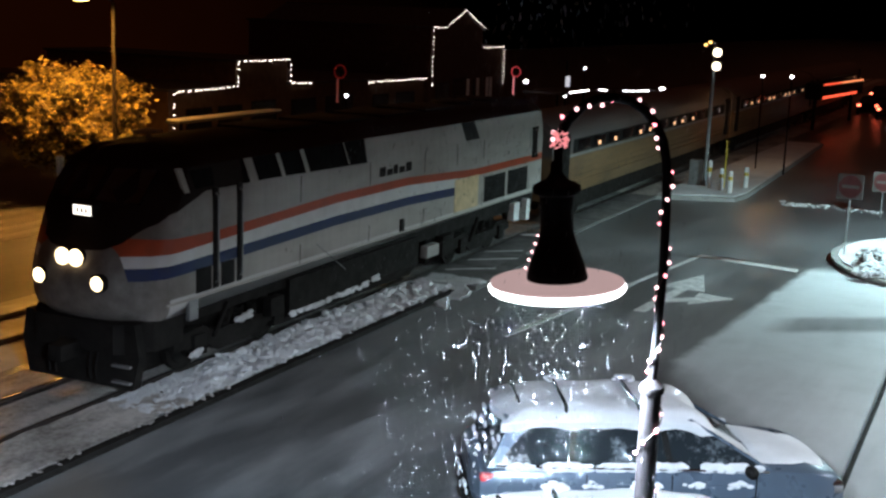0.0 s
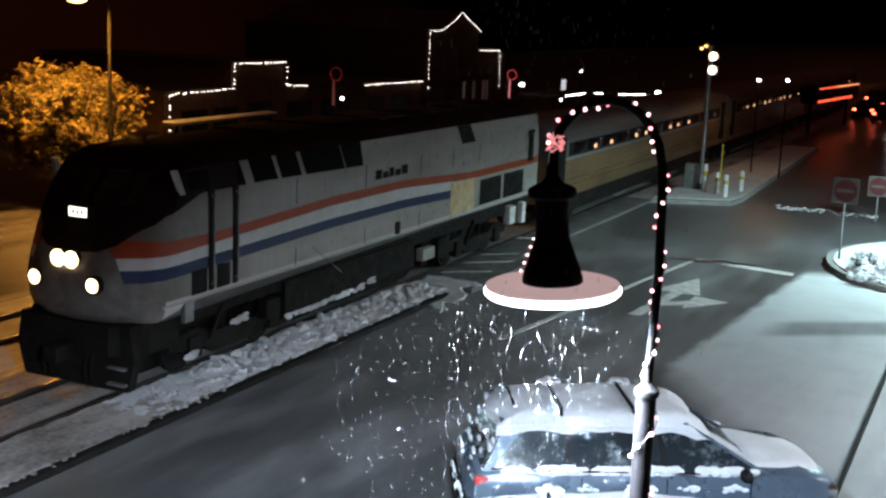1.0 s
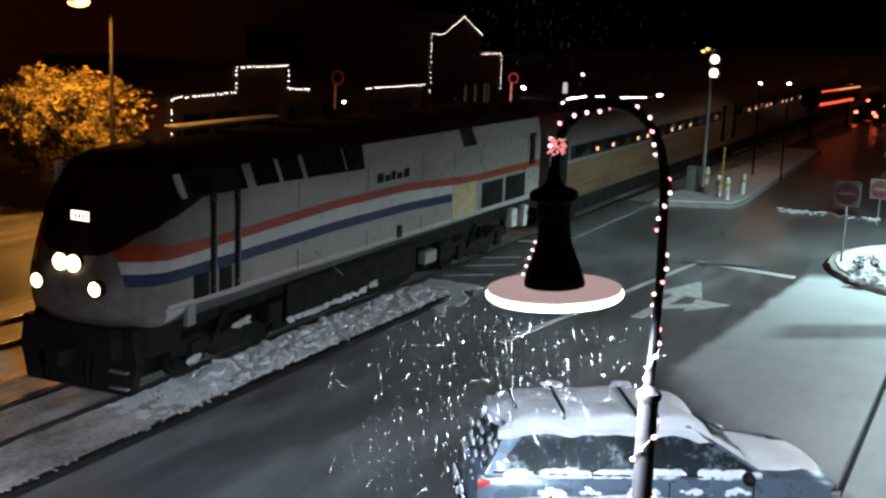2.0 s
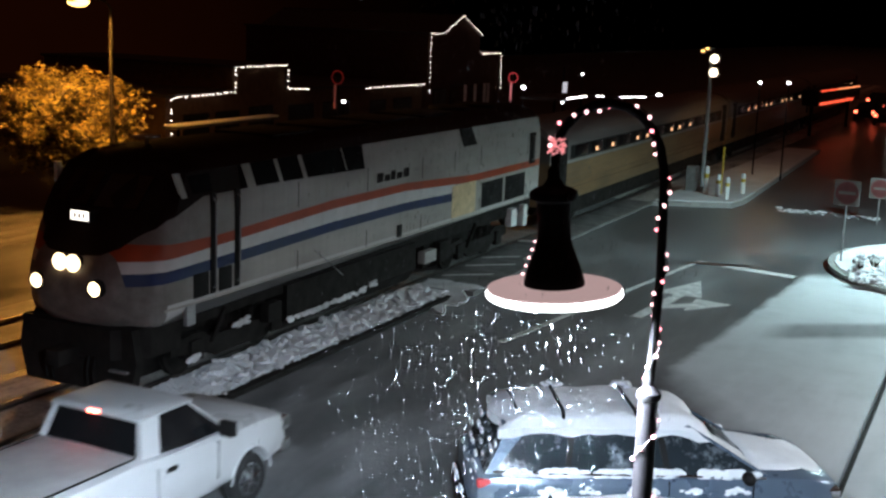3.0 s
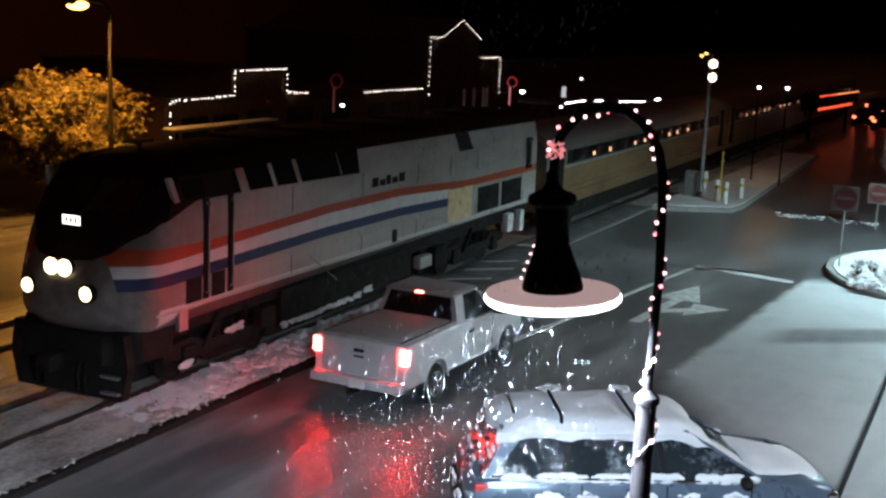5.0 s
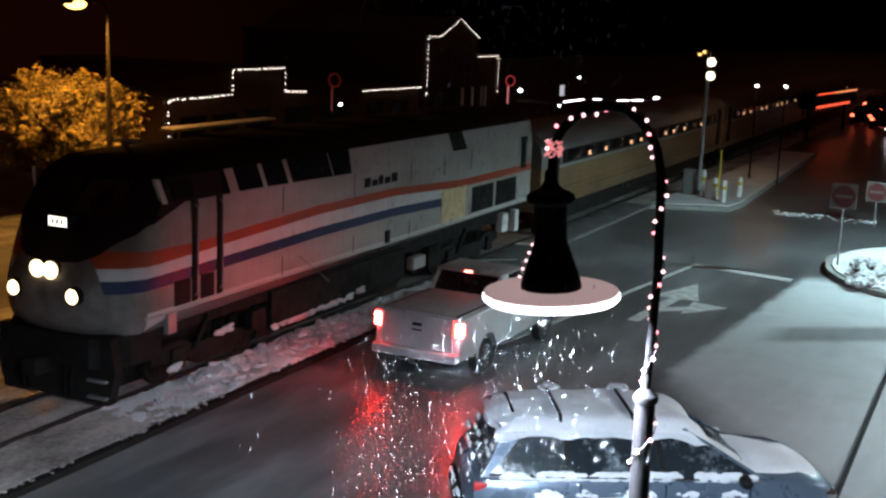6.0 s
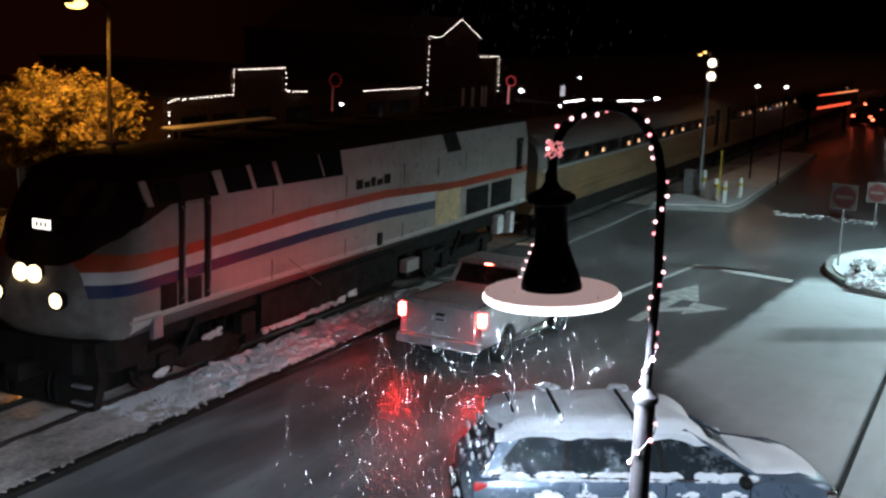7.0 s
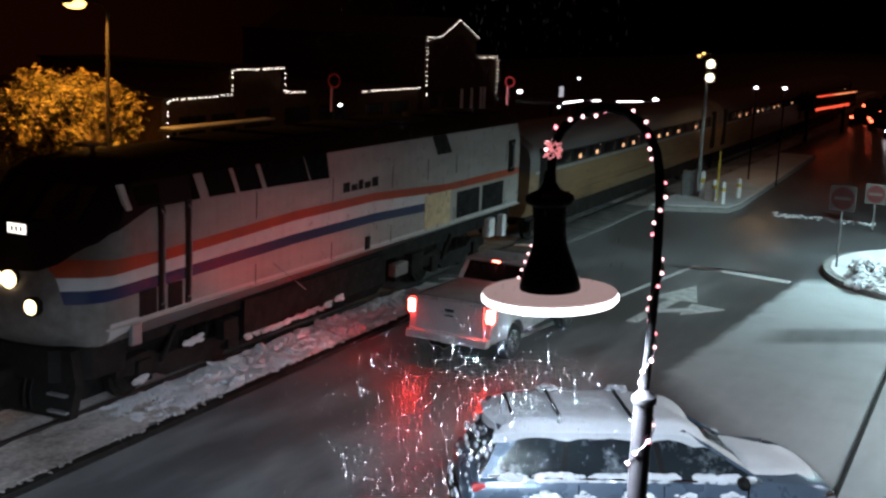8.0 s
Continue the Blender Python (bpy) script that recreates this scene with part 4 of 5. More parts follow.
    rr = [[(0.08 + i, -0.80 + i, z), (2.10 - i, -0.80 + i, z), (2.10 - i, 0.80 - i, z), (0.08 + i, 0.80 - i, z)] for i, z in ((0, 1.38), (0, 1.41), (0.05, 1.43), (0.3, 1.437))]
    loft(bm, rr)
    part("bed_cover", bm, M["tonneau"], top, "grey soft bed cover")
    for s in (-1, 1):
        bm = B()
        box(bm, (0.06, min(s * 0.815, s * 0.83), 1.385), (2.1, max(s * 0.815, s * 0.83), 1.415), 0.004)
        part("cover_rail", bm, M["black"], top)
    bm = B()
    box(bm, (-0.035, -0.80, 0.66), (0.02, 0.80, 1.36), 0.02)
    tg = part("tailgate", bm, M["truckwhite"], top)
    bm = B()
    box(bm, (-0.05, -0.11, 1.13), (-0.03, 0.11, 1.20), 0.01)
    part("tailgate_handle", bm, M["black"], tg)
    bm = B()
    box(bm, (-0.045, -0.11, 1.03), (-0.03, 0.11, 1.07), 0.006)
    part("badge", bm, M["iron"], tg)
    bm = B()
    box(bm, (-0.20, -0.95, 0.50), (0.03, 0.95, 0.68), 0.035)
    part("rear_bumper", bm, M["truckwhite"], top)
    bm = B()
    box(bm, (-0.215, -0.22, 0.50), (-0.195, 0.10, 0.66), 0.004)
    part("number_plate", bm, M["white"], top, "pale number plate")
    bm = B()
    box(bm, (-0.25, -0.06, 0.40), (0.0, 0.06, 0.5), 0.01)
    part("tow_hitch", bm, M["iron"], top)
    bm = B()
    box(bm, (2.22, -0.09, 1.84), (2.30, 0.09, 1.875), 0.01)
    part("cab_brake_lamp", bm, M["cablamp"], top, "small red lamp above the rear window")
    bm = B()
    box(bm, (5.42, -0.55, 0.72), (5.5, 0.55, 1.0), 0.02)
    part("grille", bm, M["chrome"], top)
    bm = B()
    box(bm, (5.3, -0.9, 0.48), (5.58, 0.9, 0.68), 0.05)
    part("front_bumper", bm, M["chrome"], top)
    return top


PICKUP = pickup()


def snow_pad(bm, outline, drop, thick, seed):
    """A soft slab of snow on an outline grid: outline(u, v) gives a place on the panel."""
    nu, nv = 26, 18
    rows = []
    for i in range(nu + 1):
        row = []
        for j in range(nv + 1):
            u, v = i / nu, j / nv
            p = Vector(outline(u, v))
            edge = min(u, 1 - u, v, 1 - v)
            h = thick * min(1.0, (edge * 9) ** 0.6) * (0.85 + 0.3 * noise.noise((p.x * 2.5 + seed, p.y * 2.5, 0)))
            row.append(p + Vector((0, 0, h)))
        rows.append(row)
    vs = [[bm.verts.new(p) for p in row] for row in rows]
    for i in range(nu):
        for j in range(nv):
            bm.faces.new((vs[i][j], vs[i + 1][j], vs[i + 1][j + 1], vs[i][j + 1]))
    rim = [vs[i][0] for i in range(nu + 1)] + [vs[nu][j] for j in range(1, nv + 1)] + [vs[i][nv] for i in range(nu - 1, -1, -1)] + [vs[0][j] for j in range(nv - 1, 0, -1)]
    low = [bm.verts.new(v.co - Vector((0, 0, drop * (1 + 0.6 * noise.noise(v.co * 4))))) for v in rim]
    for k in range(len(rim)):
        q = (k + 1) % len(rim)
        bm.faces.new((rim[k], low[k], low[q], rim[q]))
    return bm


def wagon(m, label, paintwork):
    """A parked estate car under snow; x forward, origin on the ground below its middle."""
    top = thing("estate_car", label, "car", m, "parked cars")
    R1, XR, XF = 0.335, -1.36, 1.38
    bm = B()
    hull(bm, [(-2.38, 0.70, 0.42, 0.92, 0.10, 0.0), (-2.30, 0.84, 0.34, 1.00, 0.12, 0.01), (-2.0, 0.90, 0.27, 1.04, 0.12, 0.02), (-1.0, 0.915, 0.24, 1.03, 0.12, 0.025), (0.9, 0.915, 0.24, 1.03, 0.12, 0.025),
              (1.15, 0.905, 0.25, 1.07, 0.14, 0.02), (1.8, 0.88, 0.27, 1.03, 0.16, 0.01), (2.12, 0.80, 0.32, 0.95, 0.15, 0.0), (2.32, 0.62, 0.38, 0.80, 0.12, 0.0)])
    body = part("body", bm, paintwork, top)
    cut_wells(body, ((XR, R1 + 0.02), (XF, R1 + 0.02)), 0.40, 1.0)
    bm = B()
    box(bm, (-1.9, -0.68, 0.24), (1.9, 0.68, 0.8), 0.05)
    part("floor_pan", bm, M["black"], top)
    bm = B()
    base = [(-2.22, -0.80, 1.02), (-1.6, -0.84, 1.03), (1.30, -0.84, 0.99), (1.34, 0.84, 0.99), (-1.6, 0.84, 1.03), (-2.22, 0.80, 1.02)]
    roof = [(-1.90, -0.60, 1.55), (-1.4, -0.63, 1.59), (0.28, -0.63, 1.57), (0.28, 0.63, 1.57), (-1.4, 0.63, 1.59), (-1.90, 0.60, 1.55)]
    loft(bm, [base, roof])
    part("cabin_glass", bm, M["wetglass"], top, "dark cabin windows, wet with melting snow")
    bm = B()
    loft(bm, [[(-2.0 + i, -0.64 + i, z), (-1.4, -0.66 + i, z + 0.03), (0.32 - i, -0.66 + i, z + 0.015), (0.32 - i, 0.66 - i, z + 0.015), (-1.4, 0.66 - i, z + 0.03), (-2.0 + i, 0.64 - i, z)] for i, z in ((0, 1.54), (0.0, 1.58), (0.06, 1.61), (0.3, 1.625))])
    part("roof", bm, paintwork, top)
    for s in (-1, 1):
        for a, b, w in (((-2.20, s * 0.80, 1.02), (-1.93, s * 0.61, 1.56), 0.22), ((-1.25, s * 0.845, 1.02), (-1.18, s * 0.64, 1.58), 0.07), ((0.0, s * 0.845, 1.0), (-0.12, s * 0.64, 1.58), 0.08), ((1.30, s * 0.845, 0.99), (0.28, s * 0.64, 1.58), 0.06)):
            bm = B()
            a, b = Vector(a), Vector(b)
            vs = [a + Vector((0, s * 0.008, 0)), a + Vector((w, s * 0.008, 0)), a + Vector((w, -s * 0.05, 0)), a + Vector((0, -s * 0.05, 0))]
            loft(bm, [vs, [v - a + b for v in vs]])
            part("pillar", bm, paintwork if w == 0.22 or b[0] > 0.2 else M["black"], top)
        bm = B()
        pts = [(-2.12, s * 0.83, 1.06), (-1.5, s * 0.862, 1.05), (0.0, s * 0.862, 1.035), (1.25, s * 0.862, 1.01)]
        tube(bm, pts, 0.016, 6)
        part("window_trim", bm, M["chrome"], top)
        bm = B()
        tube(bm, [(-1.85, s * 0.56, 1.58), (-1.75, s * 0.56, 1.63), (0.0, s * 0.56, 1.63), (0.12, s * 0.56, 1.58)], 0.02, 8)
        part("roof_rail", bm, M["black"], top)
        bm = B()
        ball(bm, (0.98, s * 1.0, 1.06), 0.13, 14, 10, (0.6, 0.9, 0.62))
        part("door_mirror", bm, M["black"], top)
        for x in (-0.55, 0.55):
            bm = B()
            box(bm, (x - 0.1, min(s * 0.92, s * 0.955), 0.84), (x + 0.1, max(s * 0.92, s * 0.955), 0.875), 0.012)
            part("door_handle", bm, paintwork, top)
        for x in (-1.02, 0.03, 1.08):
            bm = B()
            box(bm, (x - 0.005, min(s * 0.9, s * 0.94), 0.42), (x + 0.005, max(s * 0.9, s * 0.94), 0.98))
            part("door_gap", bm, M["black"], top)
        bm = B()
        box(bm, (-2.31, min(s * 0.66, s * 0.865), 0.86), (-2.12, max(s * 0.66, s * 0.865), 0.97), 0.035)
        part("tail_lamp", bm, M["signred"], top, "unlit red tail lamp")
        bm = B()
        box(bm, (1.95, min(s * 0.50, s * 0.80), 0.70), (2.25, max(s * 0.50, s * 0.80), 0.86), 0.05)
        part("headlamp", bm, M["chrome"], top)
        for x in (XR, XF):
            road_wheel(top, x, s * 0.80, R1, 0.22, s)
        bm = B()
        box(bm, (-1.9, min(s * 0.88, s * 0.94), 0.24), (1.9, max(s * 0.88, s * 0.94), 0.36), 0.02)
        part("side_skirt", bm, M["black"], top)
    bm = B()
    box(bm, (-2.45, -0.75, 0.36), (-2.2, 0.75, 0.62), 0.05)
    part("rear_bumper", bm, M["black"], top)
    for x in (-1.25, -0.35):
        bm = B()
        tube(bm, [(x, -0.60, 1.64), (x, -0.54, 1.74), (x, 0.46, 1.745), (x, 0.56, 1.66)], 0.024, 8)
        part("roof_bar", bm, M["black"], top)
        rnd = random.Random(int(x * 100))
        bm = B()
        for q in range(9):
            ball(bm, (x + rnd.uniform(-0.06, 0.14), 0.50 + rnd.uniform(-0.06, 0.10), 1.76 + rnd.uniform(-0.02, 0.02)), rnd.uniform(0.03, 0.055), 7, 5, (1.3, 1.3, 0.6))
        tagged(part("bar_snow", bm, M["snow"], top, "cap of snow on the roof bar"), kind="stuff")
    bm = B()
    tube(bm, [(-1.80, -0.34, 1.70), (-1.80, 0.30, 1.725), (-1.80, 0.5, 1.66)], 0.020, 8)
    part("roof_bar", bm, M["black"], top)
    # snow: roof, bonnet, waist
    bm = B()
    snow_pad(bm, lambda u, v: (-2.06 + 2.66 * u + 0.05 * math.sin(v * 9), (-0.73 + 1.46 * v) * (1 - 0.06 * abs(2 * u - 1)), 1.605 + 0.03 * math.sin(u * math.pi) - 0.05 * abs(2 * v - 1) ** 3 - 5.2 * max(0, u - 0.82) ** 2 - 1.5 * max(0, 0.12 - u) ** 2), 0.09, 0.12, 1)
    part("roof_snow", bm, M["snow"], top, "thick snow on the roof")
    bm = B()
    snow_pad(bm, lambda u, v: (1.18 + 0.98 * u - 0.10 * (2 * v - 1) ** 2, (-0.80 + 1.6 * v) * (1 - 0.12 * u), 1.075 - 0.06 * u - 0.07 * u * u - 0.03 * abs(2 * v - 1) ** 3), 0.04, 0.05, 7)
    part("bonnet_snow", bm, M["snow"], top, "snow on the bonnet")
    bm = B()
    snow_pad(bm, lambda u, v: (1.22 - 0.85 * u, (-0.78 + 0.75 * v) * (1 - 0.18 * u), 1.03 + 0.48 * u), 0.03, 0.03, 3)
    part("windscreen_snow", bm, M["slush"], top, "half-slipped snow on the windscreen")
    for s in (-1, 1):
        rnd = random.Random(21)
        bm = B()
        for k in range(300):
            x = rnd.uniform(-1.95, 1.15)
            if noise.noise((x * 1.7, s, 4)) < -0.42:
                continue
            ball(bm, (x, s * rnd.uniform(0.835, 0.86), 1.035 + rnd.uniform(-0.02, 0.045)), rnd.uniform(0.025, 0.055), 7, 5, (1.7, 0.55, 0.9))
        part("sill_snow", bm, M["snow"], top, "snow lodged below the side windows")["kind"] = "stuff"
    rnd = random.Random(77)
    bm = B()
    for k in range(45):
        y = rnd.uniform(-0.8, 0.8)
        z = rnd.choice((0.64, 0.96, 1.06, 1.3)) + rnd.gauss(0, 0.06)
        x = -2.33 if z < 0.98 else -2.26 + (z - 1.02) * 0.55
        ball(bm, (x - 0.02 - (0.1 if z < 0.7 else 0), y, z), rnd.uniform(0.02, 0.06), 7, 5, (0.5, 1.6, 0.8))
    tagged(part("hatch_snow", bm, M["snow"], top, "clinging snow on the tailgate and bumper"), kind="stuff")
    for k in range(4):
        bm = B()
        x = (-0.95, -0.2, 0.35, 0.85)[k]
        rnd = random.Random(60 + k)
        for q in range(12):
            ball(bm, (x + rnd.gauss(0, 0.07), -0.935, 0.86 + rnd.gauss(0, 0.022)), rnd.uniform(0.014, 0.035), 7, 5, (1.6, 0.4, 0.9))
        tagged(part("door_snow", bm, M["snow"], top, "crumbs of snow on the door"), kind="stuff")
    return top


CAR = pose(0.95, -10.68, 0, 0, 0, -60) @ Matrix.Scale(1.12, 4)
wagon(CAR, "steel-blue estate car parked under thick snow", M["carblue"])
wagon(CAR @ pose(-0.62, -3.70, 0), "dark estate car under snow parked beside its neighbour", M["carblue"])

# ---------------------------------------------------------------- street lamps
NECK_DIR = Vector((0.456, -0.890, 0))          # from the head's axis to the post
NECK = [(0.430, 5.655), (0.435, 5.825), (0.441, 6.05), (0.443, 6.17), (0.437, 6.39), (0.432, 6.507), (0.426, 6.60), (0.405, 6.693), (0.370, 6.761), (0.319, 6.817), (0.259, 6.852), (0.188, 6.866),
        (0.120, 6.855), (0.064, 6.823), (0.010, 6.765), (-0.022, 6.700), (-0.024, 6.60), (-0.018, 6.52)]


def street_lamp(m, label):
    """A post with a swan neck and a bell-shaped head that hangs a little askew; origin on the ground below the head."""
    top = thing("street_lamp", label, "street lamp", m, "decorative street lamps")
    d = NECK_DIR
    P = d * 0.431
    lean = Matrix.Translation((0, 0, 6.1)) @ Matrix.Rotation(radians(3.4), 4, d.cross(Vector((0, 0, 1)))) @ Matrix.Translation((0, 0, -6.1))

    def hung(name, bm, material, label=""):
        bmesh.ops.transform(bm, matrix=lean, verts=bm.verts)
        return part(name, bm, material, top, label)

    bm = B()
    turned(bm, [(0.19, 0.0), (0.19, 0.10), (0.14, 0.16), (0.13, 0.75), (0.08, 0.85), (0.052, 0.95), (0.043, 5.62)], P, 24)
    part("post", bm, M["lowpost"], top)
    bm = B()
    turned(bm, [(0.042, 5.615), (0.052, 5.62), (0.055, 5.635), (0.052, 5.65), (0.04, 5.66), (0.022, 5.68)], P, 24)
    part("collar", bm, M["lowpost"], top)
    bm = B()
    tube(bm, [d * u + Vector((0, 0, z)) for u, z in NECK], 0.0195, 12)
    part("swan_neck", bm, M["post"], top)
    bm = B()
    turned(bm, [(0.018, 6.60), (0.026, 6.585), (0.026, 6.555), (0.034, 6.54), (0.046, 6.522), (0.080, 6.508), (0.098, 6.497), (0.102, 6.482), (0.098, 6.467), (0.080, 6.460), (0.072, 6.452), (0.072, 6.42),
                (0.068, 6.40), (0.068, 6.34), (0.071, 6.30), (0.080, 6.265), (0.094, 6.225), (0.110, 6.18), (0.121, 6.145), (0.127, 6.12), (0.127, 6.105), (0.10, 6.10)], (0, 0, 0), 40)
    hung("bell_head", bm, M["post"])
    bm = B()
    turned(bm, [(0.250, 6.083), (0.276, 6.084), (0.287, 6.078), (0.287, 6.063), (0.276, 6.052), (0.255, 6.048), (0.235, 6.055), (0.235, 6.070)], (0, 0, 0), 48)
    hung("glass_skirt", bm, M["diffuser"], "white glowing glass skirt")
    # the brim's own glow stands in for pink bulb light on its snow
    bm = B()
    turned(bm, [(0.110, 6.102), (0.150, 6.108), (0.220, 6.106), (0.268, 6.100), (0.281, 6.094), (0.281, 6.087), (0.15, 6.086)], (0, 0, 0), 40)
    hung("brim", bm, M["brimglow"], "snowy lamp brim with a dim pink glow added")
    return top


street_lamp(pose(LAMP.x, LAMP.y, 0), "black swan-neck street lamp with a bell head wound with fairy lights")
street_lamp(pose(ROW.x, ROW.y, 0), "assumed swan-neck street lamp, unseen, beside the parked cars")
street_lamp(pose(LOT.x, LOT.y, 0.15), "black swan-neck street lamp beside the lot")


def fairy_lights():
    """A wire wound round the lamp's post and neck, with pink-white bulbs."""
    top = thing("fairy_lights", "string of pink-white fairy lights wound round the lamp post", "fairy lights")
    d = NECK_DIR
    C0 = Vector((LAMP.x, LAMP.y, 0))
    line = [d * 0.431 + Vector((0, 0, z)) for z in np.linspace(4.9, 5.62, 38)]
    us, zs = [u for u, z in NECK], [z for u, z in NECK]
    along = np.concatenate([[0], np.cumsum(np.hypot(np.diff(us), np.diff(zs)))])
    for q in np.linspace(0, along[-3], 92):
        line.append(d * float(np.interp(q, along, us)) + Vector((0, 0, float(np.interp(q, along, zs)))))
    pts = []
    for i, p in enumerate(line):
        w = 0.051 if i < 38 else 0.026
        a = i * 0.34
        t = (line[min(i + 1, len(line) - 1)] - line[max(0, i - 1)]).normalized()
        # one steady frame: u across the neck's plane
        u = Vector((-d.y, d.x, 0))
        v = t.cross(u)
        pts.append(C0 + p + (u * math.cos(a) + v * math.sin(a)) * w)
    bm = B()
    tube(bm, pts, 0.0030, 5)
    part("wire", bm, M["wire"], top)
    bm = B()
    ball(bm, (0, 0, 0), 0.0086, 10, 8)
    first = None
    for i in range(2, len(pts) - 1, 3):
        if first is None:
            first = part("bulb", bm, M["pinkbulb"], top)
            first.matrix_basis = Matrix.Translation(pts[i])
            red = first.data.copy()
            red.materials.clear()
            red.materials.append(M["redbulb"])
        else:
            b = spread(first, "bulb", top, Matrix.Translation(pts[i] + Vector((0.004 * math.sin(i), 0.004 * math.cos(i), 0))))
            if i % 4 == 1:
                b.data = red
    # bunched cable by the bell's neck, glowing in place of its bulbs' light
    bm = B()
    rnd = random.Random(2)
    loop = [C0 + d * -0.022 + Vector((0.034 * math.cos(k * 2.2) + rnd.uniform(-0.012, 0.012), 0.034 * math.sin(k * 2.2), 6.685 + rnd.uniform(-0.035, 0.035))) for k in range(34)]
    tube(bm, loop, 0.0042, 5)
    part("wire_knot", bm, glow("knot_glow", (1.0, 0.34, 0.36), 0.45), top, "knot of cable given a reddish glow")
    for k in range(0, 34, 12):
        spread(first, "bulb", top, Matrix.Translation(loop[k]))
    # run down the bell on its far side
    for k in range(4, 9):
        z = 6.42 - 0.035 * k
        rr = 0.082 + max(0, (6.30 - z)) * 0.33
        spread(first, "bulb", top, Matrix.Translation(C0 + Vector((-0.25 * rr, 0.97 * rr, z))) @ Matrix.Scale(0.7, 4))


fairy_lights()

# ---------------------------------------------------------------- across the tracks
def sodium_lamp():
    top = thing("sodium_lamp", "tall grey street lamp with a glowing orange head", "street lamp")
    bx, by = 16.2, 12.0
    bm = B()
    turned(bm, [(0.16, 0), (0.16, 0.3), (0.09, 0.4), (0.055, 7.0)], (bx, by, 0), 16)
    part("pole", bm, M["iron"], top)
    bm = B()
    tube(bm, [(bx, by, 6.95), (bx - 0.2, by, 7.18), (bx - 0.8, by, 7.28), (SOD.x + 0.3, SOD.y, 7.26)], 0.035, 8)
    part("arm", bm, M["iron"], top)
    bm = B()
    box(bm, (SOD.x - 0.45, SOD.y - 0.17, 7.16), (SOD.x + 0.4, SOD.y + 0.17, 7.34), 0.05)
    hd = part("lamp_head", bm, M["iron"], top)
    bm = B()
    ball(bm, (SOD.x, SOD.y, 7.16), 0.33, 16, 10, (1.3, 0.8, 0.5))
    part("lens", bm, M["sodium"], hd, "glowing orange lens")


sodium_lamp()


def tree(m, label, height, crown_r, leaves, seed, base):
    top = thing("tree", label, "tree", m)
    rnd = random.Random(seed)
    bm = B()
    tube(bm, [(0, 0, 0), (0.05, 0.02, base * 0.6), (0.0, 0.08, base + 0.4), (0.1, 0.0, height * 0.7)], [0.22, 0.17, 0.13, 0.05], 10)
    tips = []
    for k in range(14):
        a = k * 2.4
        z0 = base * rnd.uniform(0.7, 1.3)
        tip = Vector((math.cos(a) * crown_r * rnd.uniform(0.5, 0.85), math.sin(a) * crown_r * rnd.uniform(0.5, 0.85), base + (height - base) * rnd.uniform(0.3, 0.85)))
        tube(bm, [(0, 0.03, z0), tip * 0.5 + Vector((0, 0, z0 * 0.55)), tip], [0.08, 0.05, 0.015], 6)
        tips.append(tip)
    part("trunk", bm, M["bark"], top)
    verts, faces = [], []
    mid = (base + height) / 2
    clumps = []
    while len(clumps) < 115:
        p = Vector((rnd.uniform(-1, 1), rnd.uniform(-1, 1), rnd.uniform(-1, 1)))
        if p.length < 1 and p.length > 0.45:
            q = p * (0.86 + 0.22 * noise.noise(p * 2.3 + Vector((seed, 0, 0))))
            clumps.append(Vector((q.x * crown_r, q.y * crown_r, mid + q.z * (height - base) / 2)))
    for _ in range(leaves):
        c = rnd.choice(clumps)
        p = c + Vector((rnd.gauss(0, 0.23), rnd.gauss(0, 0.23), rnd.gauss(0, 0.19)))
        u = Vector((rnd.gauss(0, 1), rnd.gauss(0, 1), rnd.gauss(0, 0.6))).normalized()
        w = u.orthogonal().normalized()
        L = rnd.uniform(0.06, 0.14)
        n = len(verts)
        verts += [p - u * L, p + w * L * 0.5 + u.cross(w) * 0.02, p + u * L, p - w * L * 0.5]
        faces.append((n, n + 1, n + 2, n + 3))
    me = bpy.data.meshes.new("crown")
    me.from_pydata([tuple(v) for v in verts], [], faces)
    me.materials.append(M["leaf"])
    ob = new("crown", me)
    ob.parent = top
    return top


tree(pose(17.5, 14.9, 0), "broad leafy tree lit orange by the street lamp", 5.05, 2.85, 15000, 3, 1.2)


def light_run(parent, points, gap, seed, r=0.03):
    """Bulbs along a line of points, a little uneven."""
    rnd = random.Random(seed)
    first = None
    bm = B()
    tube(bm, points, 0.012, 5)
    part("wire", bm, M["black"], parent)
    for a, b in zip(points, points[1:]):
        a, b = Vector(a), Vector(b)
        n = max(2, int((b - a).length / gap))
        for k in range(n):
            p = a.lerp(b, (k + rnd.uniform(0.2, 0.8)) / n) + Vector((0, -0.03, rnd.uniform(-0.03, 0.03)))
            if first is None:
                bm = B()
                ball(bm, (0, 0, 0), r, 8, 6)
                first = part("bulb", bm, M["bulb"], parent)
                first.matrix_basis = Matrix.Translation(p)
            else:
                spread(first, "bulb", parent, Matrix.Translation(p))


